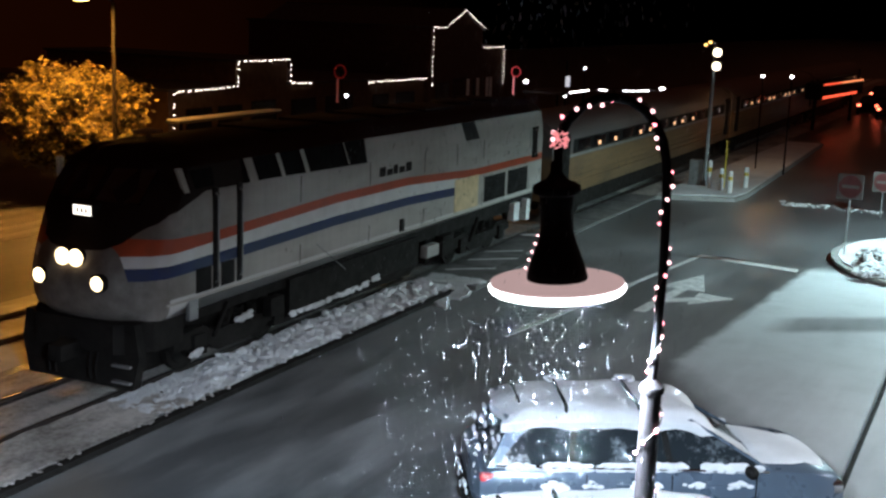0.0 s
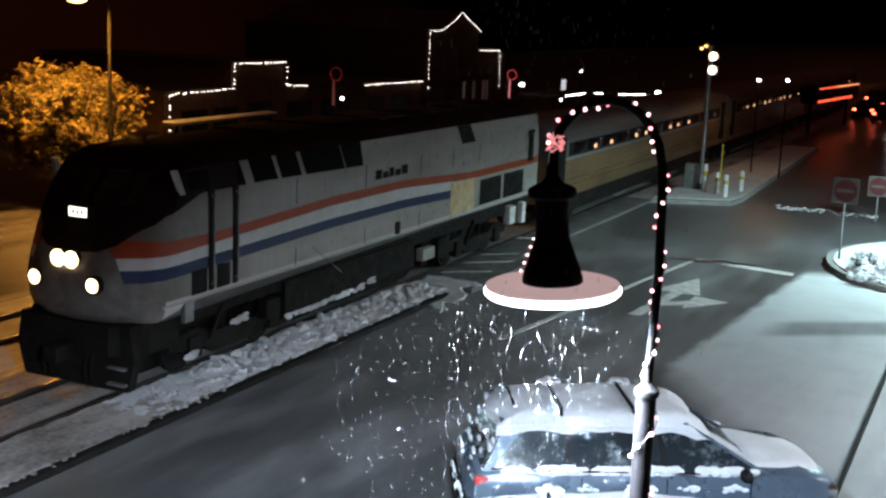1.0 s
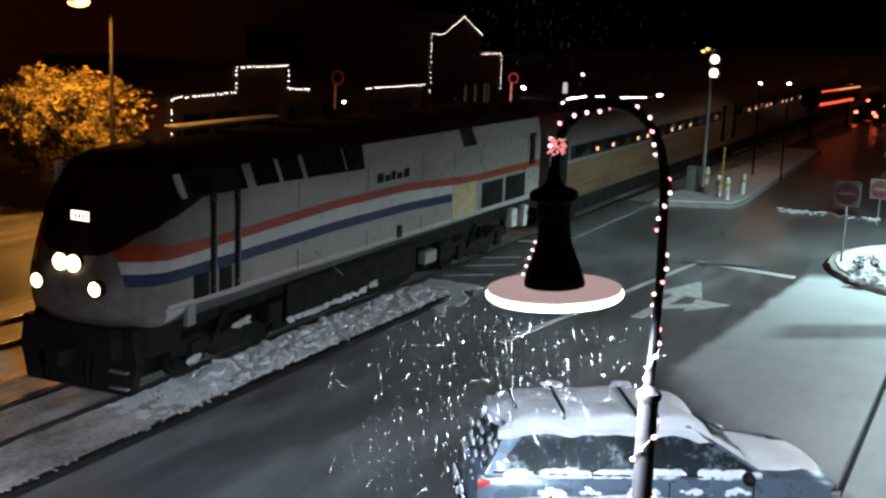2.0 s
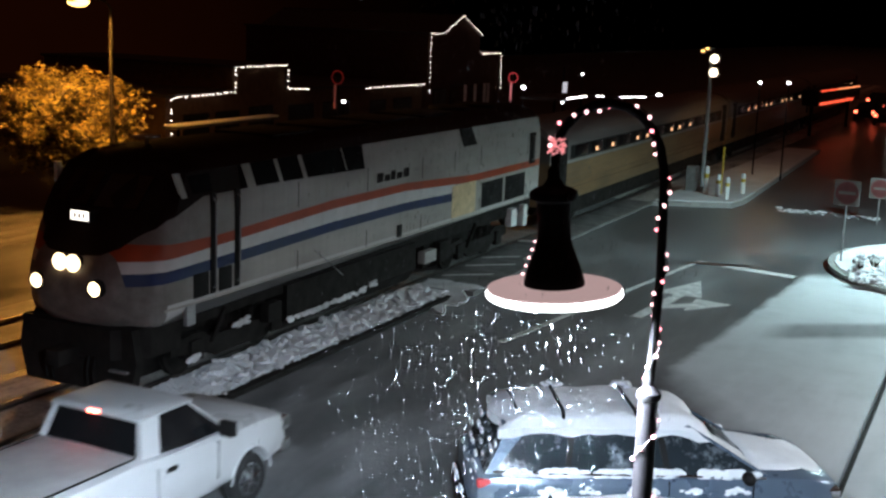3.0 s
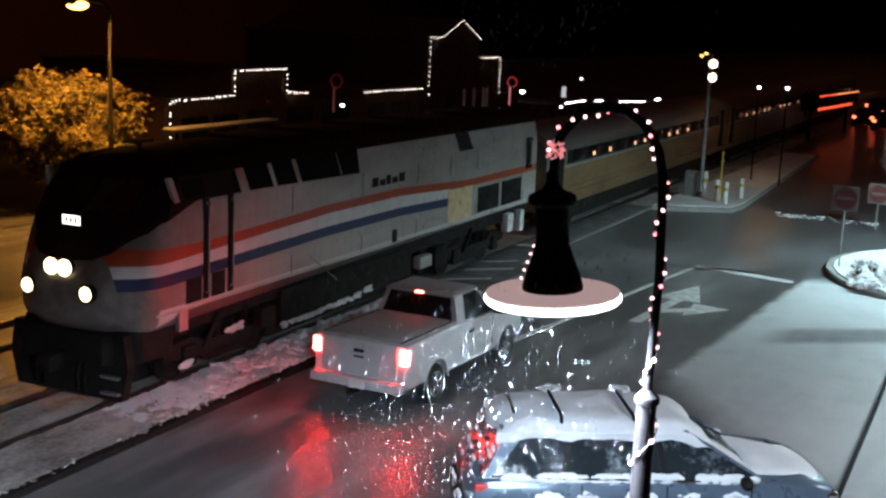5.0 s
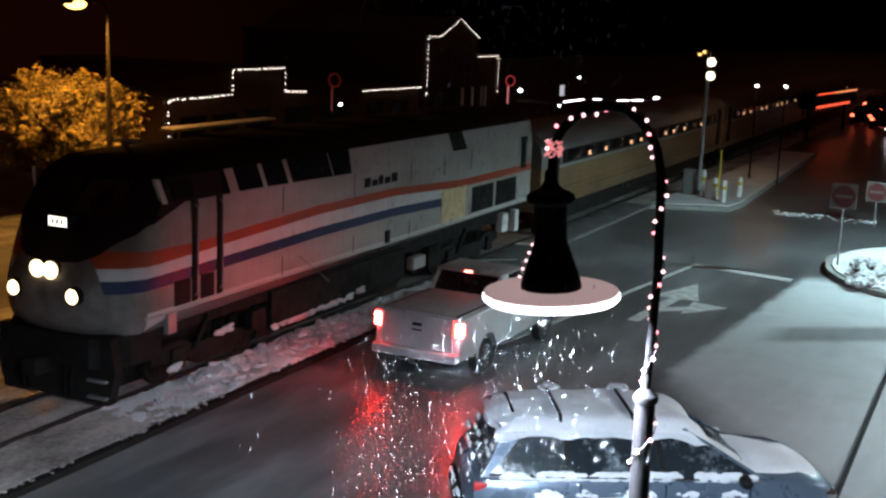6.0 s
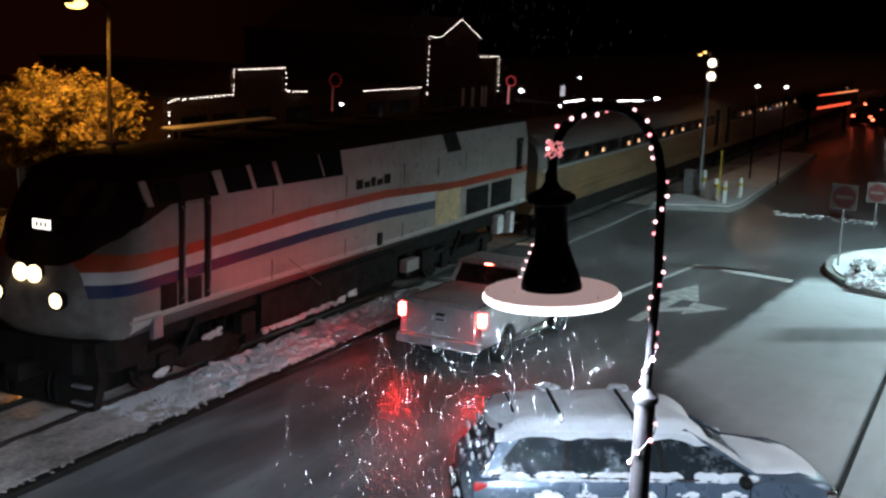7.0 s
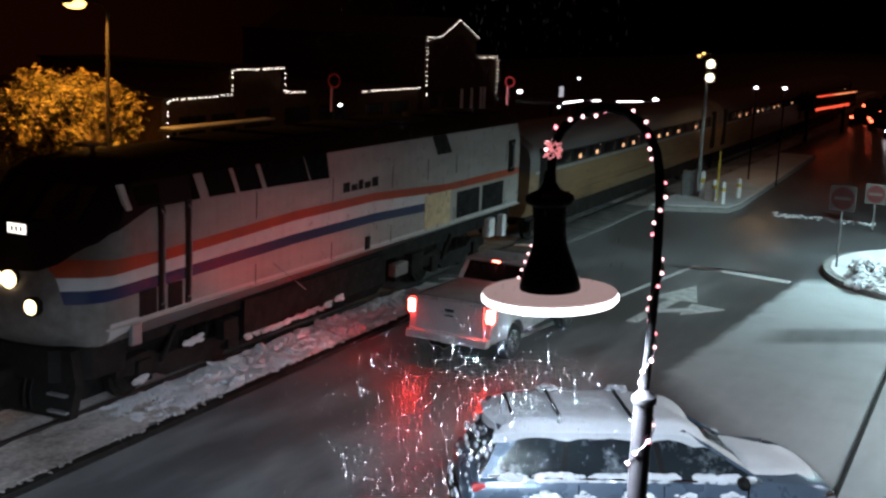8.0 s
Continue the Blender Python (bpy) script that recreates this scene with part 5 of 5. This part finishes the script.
def building(name, outline, y0, y1, label, material, openings=(), trim=0.12):
    """A block with a stepped or gabled front: outline of (x, z) pushed back from y0 to y1."""
    top = thing(name, label, "building")
    bm = B()
    prism(bm, outline, 1, y0, y1)
    part("wall", bm, material, top)
    bm = B()
    zmax = [p for p in outline if p[1] > 0.5]
    for a, b in zip(zmax, zmax[1:]):
        if abs(a[0] - b[0]) > 0.2:
            u = Vector((b[0] - a[0], 0, b[1] - a[1])).normalized() * 0.1
            box_pts = [(a[0] - u.x, a[1] - u.z), (b[0] + u.x, b[1] + u.z), (b[0] + u.x, b[1] + u.z + trim), (a[0] - u.x, a[1] - u.z + trim)]
            prism(bm, box_pts, 1, y0 - 0.15, y1 + 0.15)
    part("coping", bm, M["roof"], top)
    for x0, x1, z0, z1 in openings:
        bm = B()
        box(bm, (x0, y0 - 0.04, z0), (x1, y0 + 0.02, z1), 0.01)
        w = part("window", bm, M["iron"], top)
        bm = B()
        box(bm, (x0 + 0.07, y0 - 0.05, z0 + 0.07), (x1 - 0.07, y0 - 0.041, z1 - 0.07))
        part("pane", bm, M["glass"], w)
    return top


YB = 20.0
building("shop", [(29.2, 0), (29.2, 3.05), (34.4, 3.08), (34.4, 4.27), (39.1, 4.27), (39.1, 3.03), (47.9, 2.85), (47.9, 0)], YB, YB + 12, "dark low shop with a stepped parapet outlined in lights", M["plaster"],
         [(30.5, 32.5, 0.8, 2.2), (33.0, 35.0, 0.8, 2.2), (35.8, 38.0, 0.5, 2.3), (39.5, 42, 0.8, 2.2), (43, 46, 0.8, 2.2)])
rl = thing("roof_lights", "white fairy lights along the shop's parapet", "fairy lights", group="roofline lights")
light_run(rl, [(29.35, YB - 0.2, 1.3), (29.35, YB - 0.2, 3.02), (34.37, YB - 0.2, 3.11), (34.37, YB - 0.2, 4.30), (39.1, YB - 0.2, 4.30), (39.1, YB - 0.2, 3.08), (41.3, YB - 0.2, 3.0)], 0.27, 1)
building("gabled_shop", [(56.0, 0), (56.0, 5.95), (57.9, 5.95), (61.0, 7.12), (64.3, 5.85), (64.3, 4.6), (67.9, 4.6), (67.9, 0)], YB, YB + 14, "dark gabled building outlined in white lights", M["brick"],
         [(57, 59, 0.6, 2.4), (59.6, 62.2, 0.4, 2.6), (63, 65, 0.6, 2.4)])
rl = thing("roof_lights", "white fairy lights along the gable and its wing", "fairy lights", group="roofline lights")
light_run(rl, [(56.0, YB - 0.2, 2.0), (56.0, YB - 0.2, 5.98), (57.9, YB - 0.2, 5.98), (61.0, YB - 0.2, 7.15), (64.3, YB - 0.2, 5.88)], 0.32, 2)
light_run(rl, [(64.2, YB - 0.2, 4.62), (67.8, YB - 0.2, 4.62), (67.9, YB - 0.2, 2.0)], 0.32, 3)
building("long_shop", [(47.95, 0), (47.95, 2.75), (55.95, 2.70), (55.95, 0)], YB + 0.3, YB + 10, "dark low building between two lit neighbours", M["plaster"], [(49, 51, 0.8, 2), (52, 54.5, 0.8, 2)])
rl = thing("roof_lights", "white fairy lights along the low eaves", "fairy lights", group="roofline lights")
light_run(rl, [(48.0, YB + 0.1, 2.78), (55.9, YB + 0.1, 2.74)], 0.30, 4)

# pale porch columns below the gable
for k, x in enumerate((58.6, 60.2, 61.8, 62.4)):
    top = thing("porch_column", "pale wooden porch column before the gabled building", "column", pose(x, YB - 1.6, 0), "porch columns")
    bm = B()
    box(bm, (-0.16, -0.16, 0), (0.16, 0.16, 0.2), 0.02)
    part("base", bm, M["white"], top)
    bm = B()
    rod(bm, (0, 0, 0.2), (0, 0, 2.7), 0.11, 0.09, 16)
    part("shaft", bm, M["white"], top)

# low canopy with lights further along the tracks
top = thing("platform_canopy", "low dark platform canopy edged with white lights", "canopy")
bm = B()
EAVE = [(53.5, 2.50), (58.4, 2.51), (62.0, 2.36), (65.7, 2.13), (72.0, 1.87), (81.0, 1.53)]


def eave(x):
    """Height of the canopy's edge, which follows the falling ground."""
    return float(np.interp(x, [a for a, b in EAVE], [b for a, b in EAVE]))


loft(bm, [[(x, 9.95, z - 0.09), (x, 12.5, z - 0.09), (x, 12.5, z + 0.05), (x, 9.95, z + 0.04)] for x, z in EAVE])
part("roof", bm, M["roof"], top)
for x in (54.5, 59.4, 64.2, 69.0, 74.6, 80.5):
    bm = B()
    rod(bm, (x, 10.6, 0), (x, 10.6, eave(x) - 0.05), 0.08)
    part("post", bm, M["iron"], top)
for x0, x1 in ((54.8, 58.4), (60.4, 62.0), (65.7, 68.4), (69.0, 72.0), (75.8, 80.3)):
    bm = B()
    loft(bm, [[(x, 9.90, eave(x) - 0.03), (x, 9.945, eave(x) - 0.03), (x, 9.945, eave(x) + 0.025), (x, 9.90, eave(x) + 0.025)] for x in (x0, x0 + 0.3 * (x1 - x0), x0 + 0.7 * (x1 - x0), x1)])
    part("light_bar", bm, M["whitelamp"], top, "bright white light bar")

# tall lit sign and low light boxes among the far shops
top = thing("lit_pylon", "tall narrow white lit sign panel across the tracks", "sign")
bm = B()
rod(bm, (66.0, 14.2, 0), (66.0, 14.2, 4.0), 0.07)
part("pole", bm, M["iron"], top)
bm = B()
box(bm, (65.6, 14.05, 1.6), (66.4, 14.12, 2.9), 0.02)
part("panel", bm, glow("sign_panel_light", (0.85, 0.9, 1.0), 0.35), top, "pale lit panel")

# ---------------------------------------------------------------- junction: signal, sign, posts
def traffic_signal():
    top = thing("traffic_signal", "traffic signal on a steel pole with lit white and amber lenses", "traffic signal", pose(36.3, -2.96, 0.15))
    bm = B()
    turned(bm, [(0.2, 0), (0.2, 0.15), (0.09, 0.25), (0.075, 6.1)], (0, 0, 0), 16)
    part("pole", bm, M["galv"], top)
    for z, y in ((5.10, -0.15), (5.67, -0.15)):
        bm = B()
        box(bm, (-0.16, y - 0.2, z - 0.2), (0.16, y + 0.2, z + 0.2), 0.03)
        hd = part("signal_head", bm, M["black"], top)
        bm = B()
        ball(bm, (-0.17, y, z), 0.19, 16, 10, (0.4, 1, 1))
        part("lens", bm, glow("signal_lens", (1.0, 0.88, 0.62), 2.4), hd, "bright warm lens")
    for y, z in ((0.38, 5.97), (0.20, 6.08)):
        bm = B()
        box(bm, (-0.1, y - 0.1, z - 0.12), (0.1, y + 0.1, z + 0.08), 0.02)
        hd = part("flasher", bm, M["black"], top)
        bm = B()
        ball(bm, (-0.11, y, z), 0.07, 10, 8, (0.5, 1.2, 0.8))
        part("lens", bm, glow("amber_lens", (1.0, 0.55, 0.15), 2.0), hd, "small amber lens")
    for a, b in (((0, 0, 5.67), (0, -0.15, 5.67)), ((0, 0, 5.10), (0, -0.15, 5.10)), ((0, 0, 6.0), (0, 0.38, 6.0))):
        bm = B()
        rod(bm, a, b, 0.035)
        part("bracket", bm, M["galv"], top)
    bm = B()
    box(bm, (-0.3, 0.15, 0), (0.2, 0.65, 1.1), 0.03)
    part("control_box", bm, M["galv"], top)
    bm = B()
    rod(bm, (-0.3, -0.9, 0), (-0.3, -0.9, 2.0), 0.04)
    ball(bm, (-0.3, -0.9, 2.0), 0.06)
    part("stub_post", bm, M["yellow"], top)


traffic_signal()
for x, y, h in ((35.2, -3.9, 0.95), (34.6, -4.4, 0.95), (35.6, -3.3, 1.2), (36.8, -4.6, 0.9)):
    top = thing("bollard", "pale bollard standing in the snow of the island", "bollard", pose(x, y, 0.15), "bollards on the island")
    bm = B()
    turned(bm, [(0.10, 0), (0.10, h - 0.08), (0.08, h), (0.02, h + 0.02)], (0, 0, 0), 14)
    part("post", bm, M["white"], top)
    bm = B()
    turned(bm, [(0.104, h * 0.6), (0.104, h * 0.75), (0.09, h * 0.75)], (0, 0, 0), 14)
    part("band", bm, M["yellow"], top)


def no_entry(m):
    top = thing("no_entry_sign", "white road sign with a red disc on a thin post", "road sign", m)
    bm = B()
    rod(bm, (0, 0, 0), (0, 0, 2.46), 0.03, 0.03, 10)
    part("post", bm, M["galv"], top)
    bm = B()
    box(bm, (-0.045, -0.38, 1.72), (-0.033, 0.38, 2.48), 0.004)
    bd = part("board", bm, M["signwhite"], top)
    bm = B()
    rod(bm, (-0.051, 0, 2.10), (-0.046, 0, 2.10), 0.34, 0.34, 40)
    part("disc", bm, M["signdull"], bd)
    bm = B()
    box(bm, (-0.057, -0.25, 2.055), (-0.052, 0.25, 2.145))
    part("bar", bm, M["signwhite"], bd)


no_entry(pose(22.7, -10.52, 0.30, 0, 0, -4))
# this second sign stands in for a pale shape of unknown kind
no_entry(pose(33.0, -10.50, -0.72, 0, 0, -6))

# ---------------------------------------------------------------- far street
def far_car(x, y, heading, label="far car with glowing red tail lamps"):
    top = thing("distant_car", label, "car", pose(x, y, 0, 0, 0, heading), "cars far down the street")
    bm = B()
    hull(bm, [(-2.2, 0.75, 0.35, 0.95, 0.1, 0), (-1.9, 0.88, 0.25, 1.0, 0.1, 0), (1.7, 0.88, 0.25, 0.95, 0.1, 0), (2.2, 0.7, 0.3, 0.7, 0.1, 0)])
    part("body", bm, M["iron"], top)
    bm = B()
    loft(bm, [[(-1.8, -0.8, 0.95), (1.1, -0.8, 0.95), (1.1, 0.8, 0.95), (-1.8, 0.8, 0.95)], [(-1.3, -0.6, 1.45), (0.3, -0.6, 1.45), (0.3, 0.6, 1.45), (-1.3, 0.6, 1.45)]])
    part("cabin", bm, M["glass"], top)
    for s in (-1, 1):
        bm = B()
        box(bm, (-2.24, min(s * 0.55, s * 0.82), 0.72), (-2.15, max(s * 0.55, s * 0.82), 0.90), 0.02)
        part("tail_lamp", bm, M["cartail"], top)
        if heading:
            bm = B()
            ball(bm, (2.18, s * 0.6, 0.62), 0.16, 10, 8, (0.4, 1, 0.8))
            part("headlamp", bm, M["whitelamp"], top)
        for xx in (-1.35, 1.35):
            bm = B()
            rod(bm, (xx, s * 0.7, 0.32), (xx, s * 0.9, 0.32), 0.32, 0.32, 20)
            part("wheel", bm, M["tyre"], top)


for x, y in ((90.5, -3.6), (100.0, -3.5), (109.5, -2.4), (87.0, -5.5), (97.0, -5.2), (120, -2.9), (112, -4.6), (132, -2.2)):
    far_car(x, y, 0)
for x, y in ((94.0, -6.6), (80.0, -7.3)):
    far_car(x, y, 180, "far oncoming car with bright white headlamps")


def far_lamp(x, y, h, warm):
    top = thing("distant_street_lamp", "far street lamp with a small white light", "street lamp", pose(x, y, 0), "street lamps far off")
    bm = B()
    rod(bm, (0, 0, 0), (0, 0, h), 0.04, 0.03, 8)
    part("pole", bm, M["post"], top)
    bm = B()
    ball(bm, (0, 0, h), (0.075, 0.13, 0.18)[warm], 10, 8, (1, 1.3, 0.8))
    part("lens", bm, M["whitelamp"], top)


for x, y, h, w in ((FAR_LAMPS[0].x, FAR_LAMPS[0].y, 4.61, 0), (FAR_LAMPS[1].x, FAR_LAMPS[1].y, 4.66, 0), (73.7, 9.4, 1.95, 2), (63.5, 12, 3.63, 0), (60.4, 12, 2.14, 1), (57, 11, 2.1, 0), (48, 12, 1.9, 1), (31.4, 12.0, 3.28, 0), (52.8, 12.0, 3.13, 1)):
    far_lamp(x, y, h, w)


def wreath_post(x, y, h, r, label, dim=1.0):
    top = thing("wreath_post", label, "decorated post", pose(x, y, 0), "posts with lit wreaths")
    bm = B()
    rod(bm, (0, 0, 0), (0, 0, h + r), 0.05, 0.04, 10)
    part("post", bm, M["iron"], top)
    bm = B()
    pts = [(-0.08, r * math.cos(a), h + r * math.sin(a)) for a in [i * math.pi / 16 for i in range(33)]]
    tube(bm, pts, 0.035, 8)
    wr = bm
    bm = B()
    rod(bm, (-0.07, 0.12, h - 1.35), (-0.07, 0.12, h - 0.3), 0.05, 0.05, 8)
    part("lit_wrap", bm, glow("wrap_light", (1.0, 0.30, 0.33), 0.35 * dim), top, "pink lit wrap on the post")
    bm = wr
    part("wreath", bm, glow("wreath_light", (1.0, 0.10, 0.12), 0.20 * dim), top, "red lit wreath")


wreath_post(51.2, 12.0, 3.75, 0.28, "post hung with a red lit wreath, far across the tracks")
wreath_post(30.9, 12.0, 4.35, 0.28, "post hung with a dim red wreath beside the low shop", 0.06)

top = thing("red_canopy", "flat roadside canopy edged with red light far off", "canopy")
top.matrix_basis = pose(76.2, -2.95, 0, 0, 0, -5.2)
for x in (-5.5, 5.5):
    bm = B()
    rod(bm, (x, 0.4, 0), (x, 0.4, 2.2), 0.12)
    part("post", bm, M["iron"], top)
bm = B()
box(bm, (-6.5, -0.2, 2.12), (6.5, 1.0, 3.18), 0.03)
part("roof", bm, M["iron"], top)
for z, h, x0, x1, mt in ((3.06, 0.09, -5.8, -1.2, "redglow"), (3.06, 0.09, -0.9, 6.2, "amberglow"), (2.16, 0.16, -5.9, 4.2, "redglow")):
    bm = B()
    box(bm, (x0, -0.25, z), (x1, -0.205, z + h), 0.005)
    part("light_strip", bm, M[mt], top, "red light strip")

# shelter with a snowy roof by the second track
top = thing("track_shelter", "low shelter with snow on its flat roof", "shelter")
for x in (21.8, 25.0, 28.2):
    bm = B()
    rod(bm, (x, 13.6, 0), (x, 13.6, 2.6), 0.07)
    part("post", bm, M["iron"], top)
bm = B()
box(bm, (21.2, 13.2, 2.62), (28.2, 13.9, 2.72), 0.02)
part("roof", bm, M["roof"], top)
bm = B()
box(bm, (21.25, 13.25, 2.723), (28.15, 13.85, 2.78), 0.025)
part("roof_snow", bm, M["snow"], top, "snow on the roof")

# crossing bars on the lamplit street
for k in range(5):
    bm = B()
    box(bm, (9.0, 11.6 + k * 0.9, 0.004), (15.5, 12.05 + k * 0.9, 0.010))
    tagged(part("crossing_bar", bm, M["oldbar"]), "worn white crossing bar on the lamplit street", "road marking", "crossing bars", "structure")

# kerb and path in front of the parked cars
bm = B()
prism(bm, [(3.0, -13.09), (22, -13.09), (22, -13.02), (3.0, -13.02)], 2, 0.003, 0.06)
tagged(part("kerb", bm, M["iron"]), "dark wet kerb before the parked cars", "kerb", kind="structure")

# ---------------------------------------------------------------- falling snow
def snowfall(seed, count, small, large):
    """A slab of falling flakes round the lamp, thinning out away from it."""
    rnd = random.Random(seed)
    across, along = Vector((0.42, -0.906, 0)), Vector((0.906, 0.42, 0))
    verts, faces = [], []
    for _ in range(count):
        c = across * rnd.triangular(-1.25, 0.62, -0.12) + along * rnd.uniform(-0.6, 2.4) + Vector((0, 0, rnd.uniform(0, 15)))
        r = small + (large - small) * rnd.random() ** 2
        n = len(verts)
        verts += [c + Vector(d) * r for d in ((1, 0, 0), (-1, 0, 0), (0, 1, 0), (0, -1, 0), (0, 0, 1), (0, 0, -1))]
        faces += [(n, n + 2, n + 4), (n + 2, n + 1, n + 4), (n + 1, n + 3, n + 4), (n + 3, n, n + 4), (n + 2, n, n + 5), (n + 1, n + 2, n + 5), (n + 3, n + 1, n + 5), (n, n + 3, n + 5)]
    me = bpy.data.meshes.new("snowfall")
    me.from_pydata([tuple(v) for v in verts], [], faces)
    me.materials.append(M["flake"])
    return tagged(new("snowfall", me), "snow flakes falling through the lamp light", "snow", "falling snow", "stuff")


SNOWFALL = [snowfall(k, 2400, 0.0025, 0.0048) for k in range(6)]

# ---------------------------------------------------------------- what moves
def motions():
    """The train creeps off, the pickup drives past and slows, snow falls."""
    shift = [(0, 0.06), (2.0, 0.075), (3.5, 0.07), (4.0, 0.05), (4.5, 0.0), (5.0, -0.10), (5.5, -0.24), (6.0, -0.40), (6.5, -0.57), (7.0, -0.80), (7.5, -1.04), (8.0, -1.34)]
    for k, ob in enumerate([ENGINE, *COACHES]):
        base = 0.0 if k == 0 else 21.3 + (k - 1) * 26.2
        walk(ob, [(t, pose(base + d, 0, 0)) for t, d in shift])
    run = [(0, -23.4), (1.0, -17.3), (2.0, -11.4), (2.5, -8.5), (3.0, -5.62), (3.5, -2.80), (4.0, -0.36), (4.5, 1.79), (5.0, 3.55), (5.5, 4.90), (6.0, 5.85), (6.5, 6.52), (7.0, 6.85), (7.5, 7.18), (8.0, 7.34)]
    walk(PICKUP, [(t, pose(x, -4.40 - 0.0325 * x, 0, 0, 0, -1.9)) for t, x in run])
    for k, ob in enumerate(SNOWFALL):
        v = 0.95 + 0.09 * k
        walk(ob, [(t, pose(LAMP.x + 0.04 - 0.01 * t, LAMP.y - 0.08 + (0.005 + 0.008 * k) * t, 3.2 - v * t)) for t in range(9)])


motions()
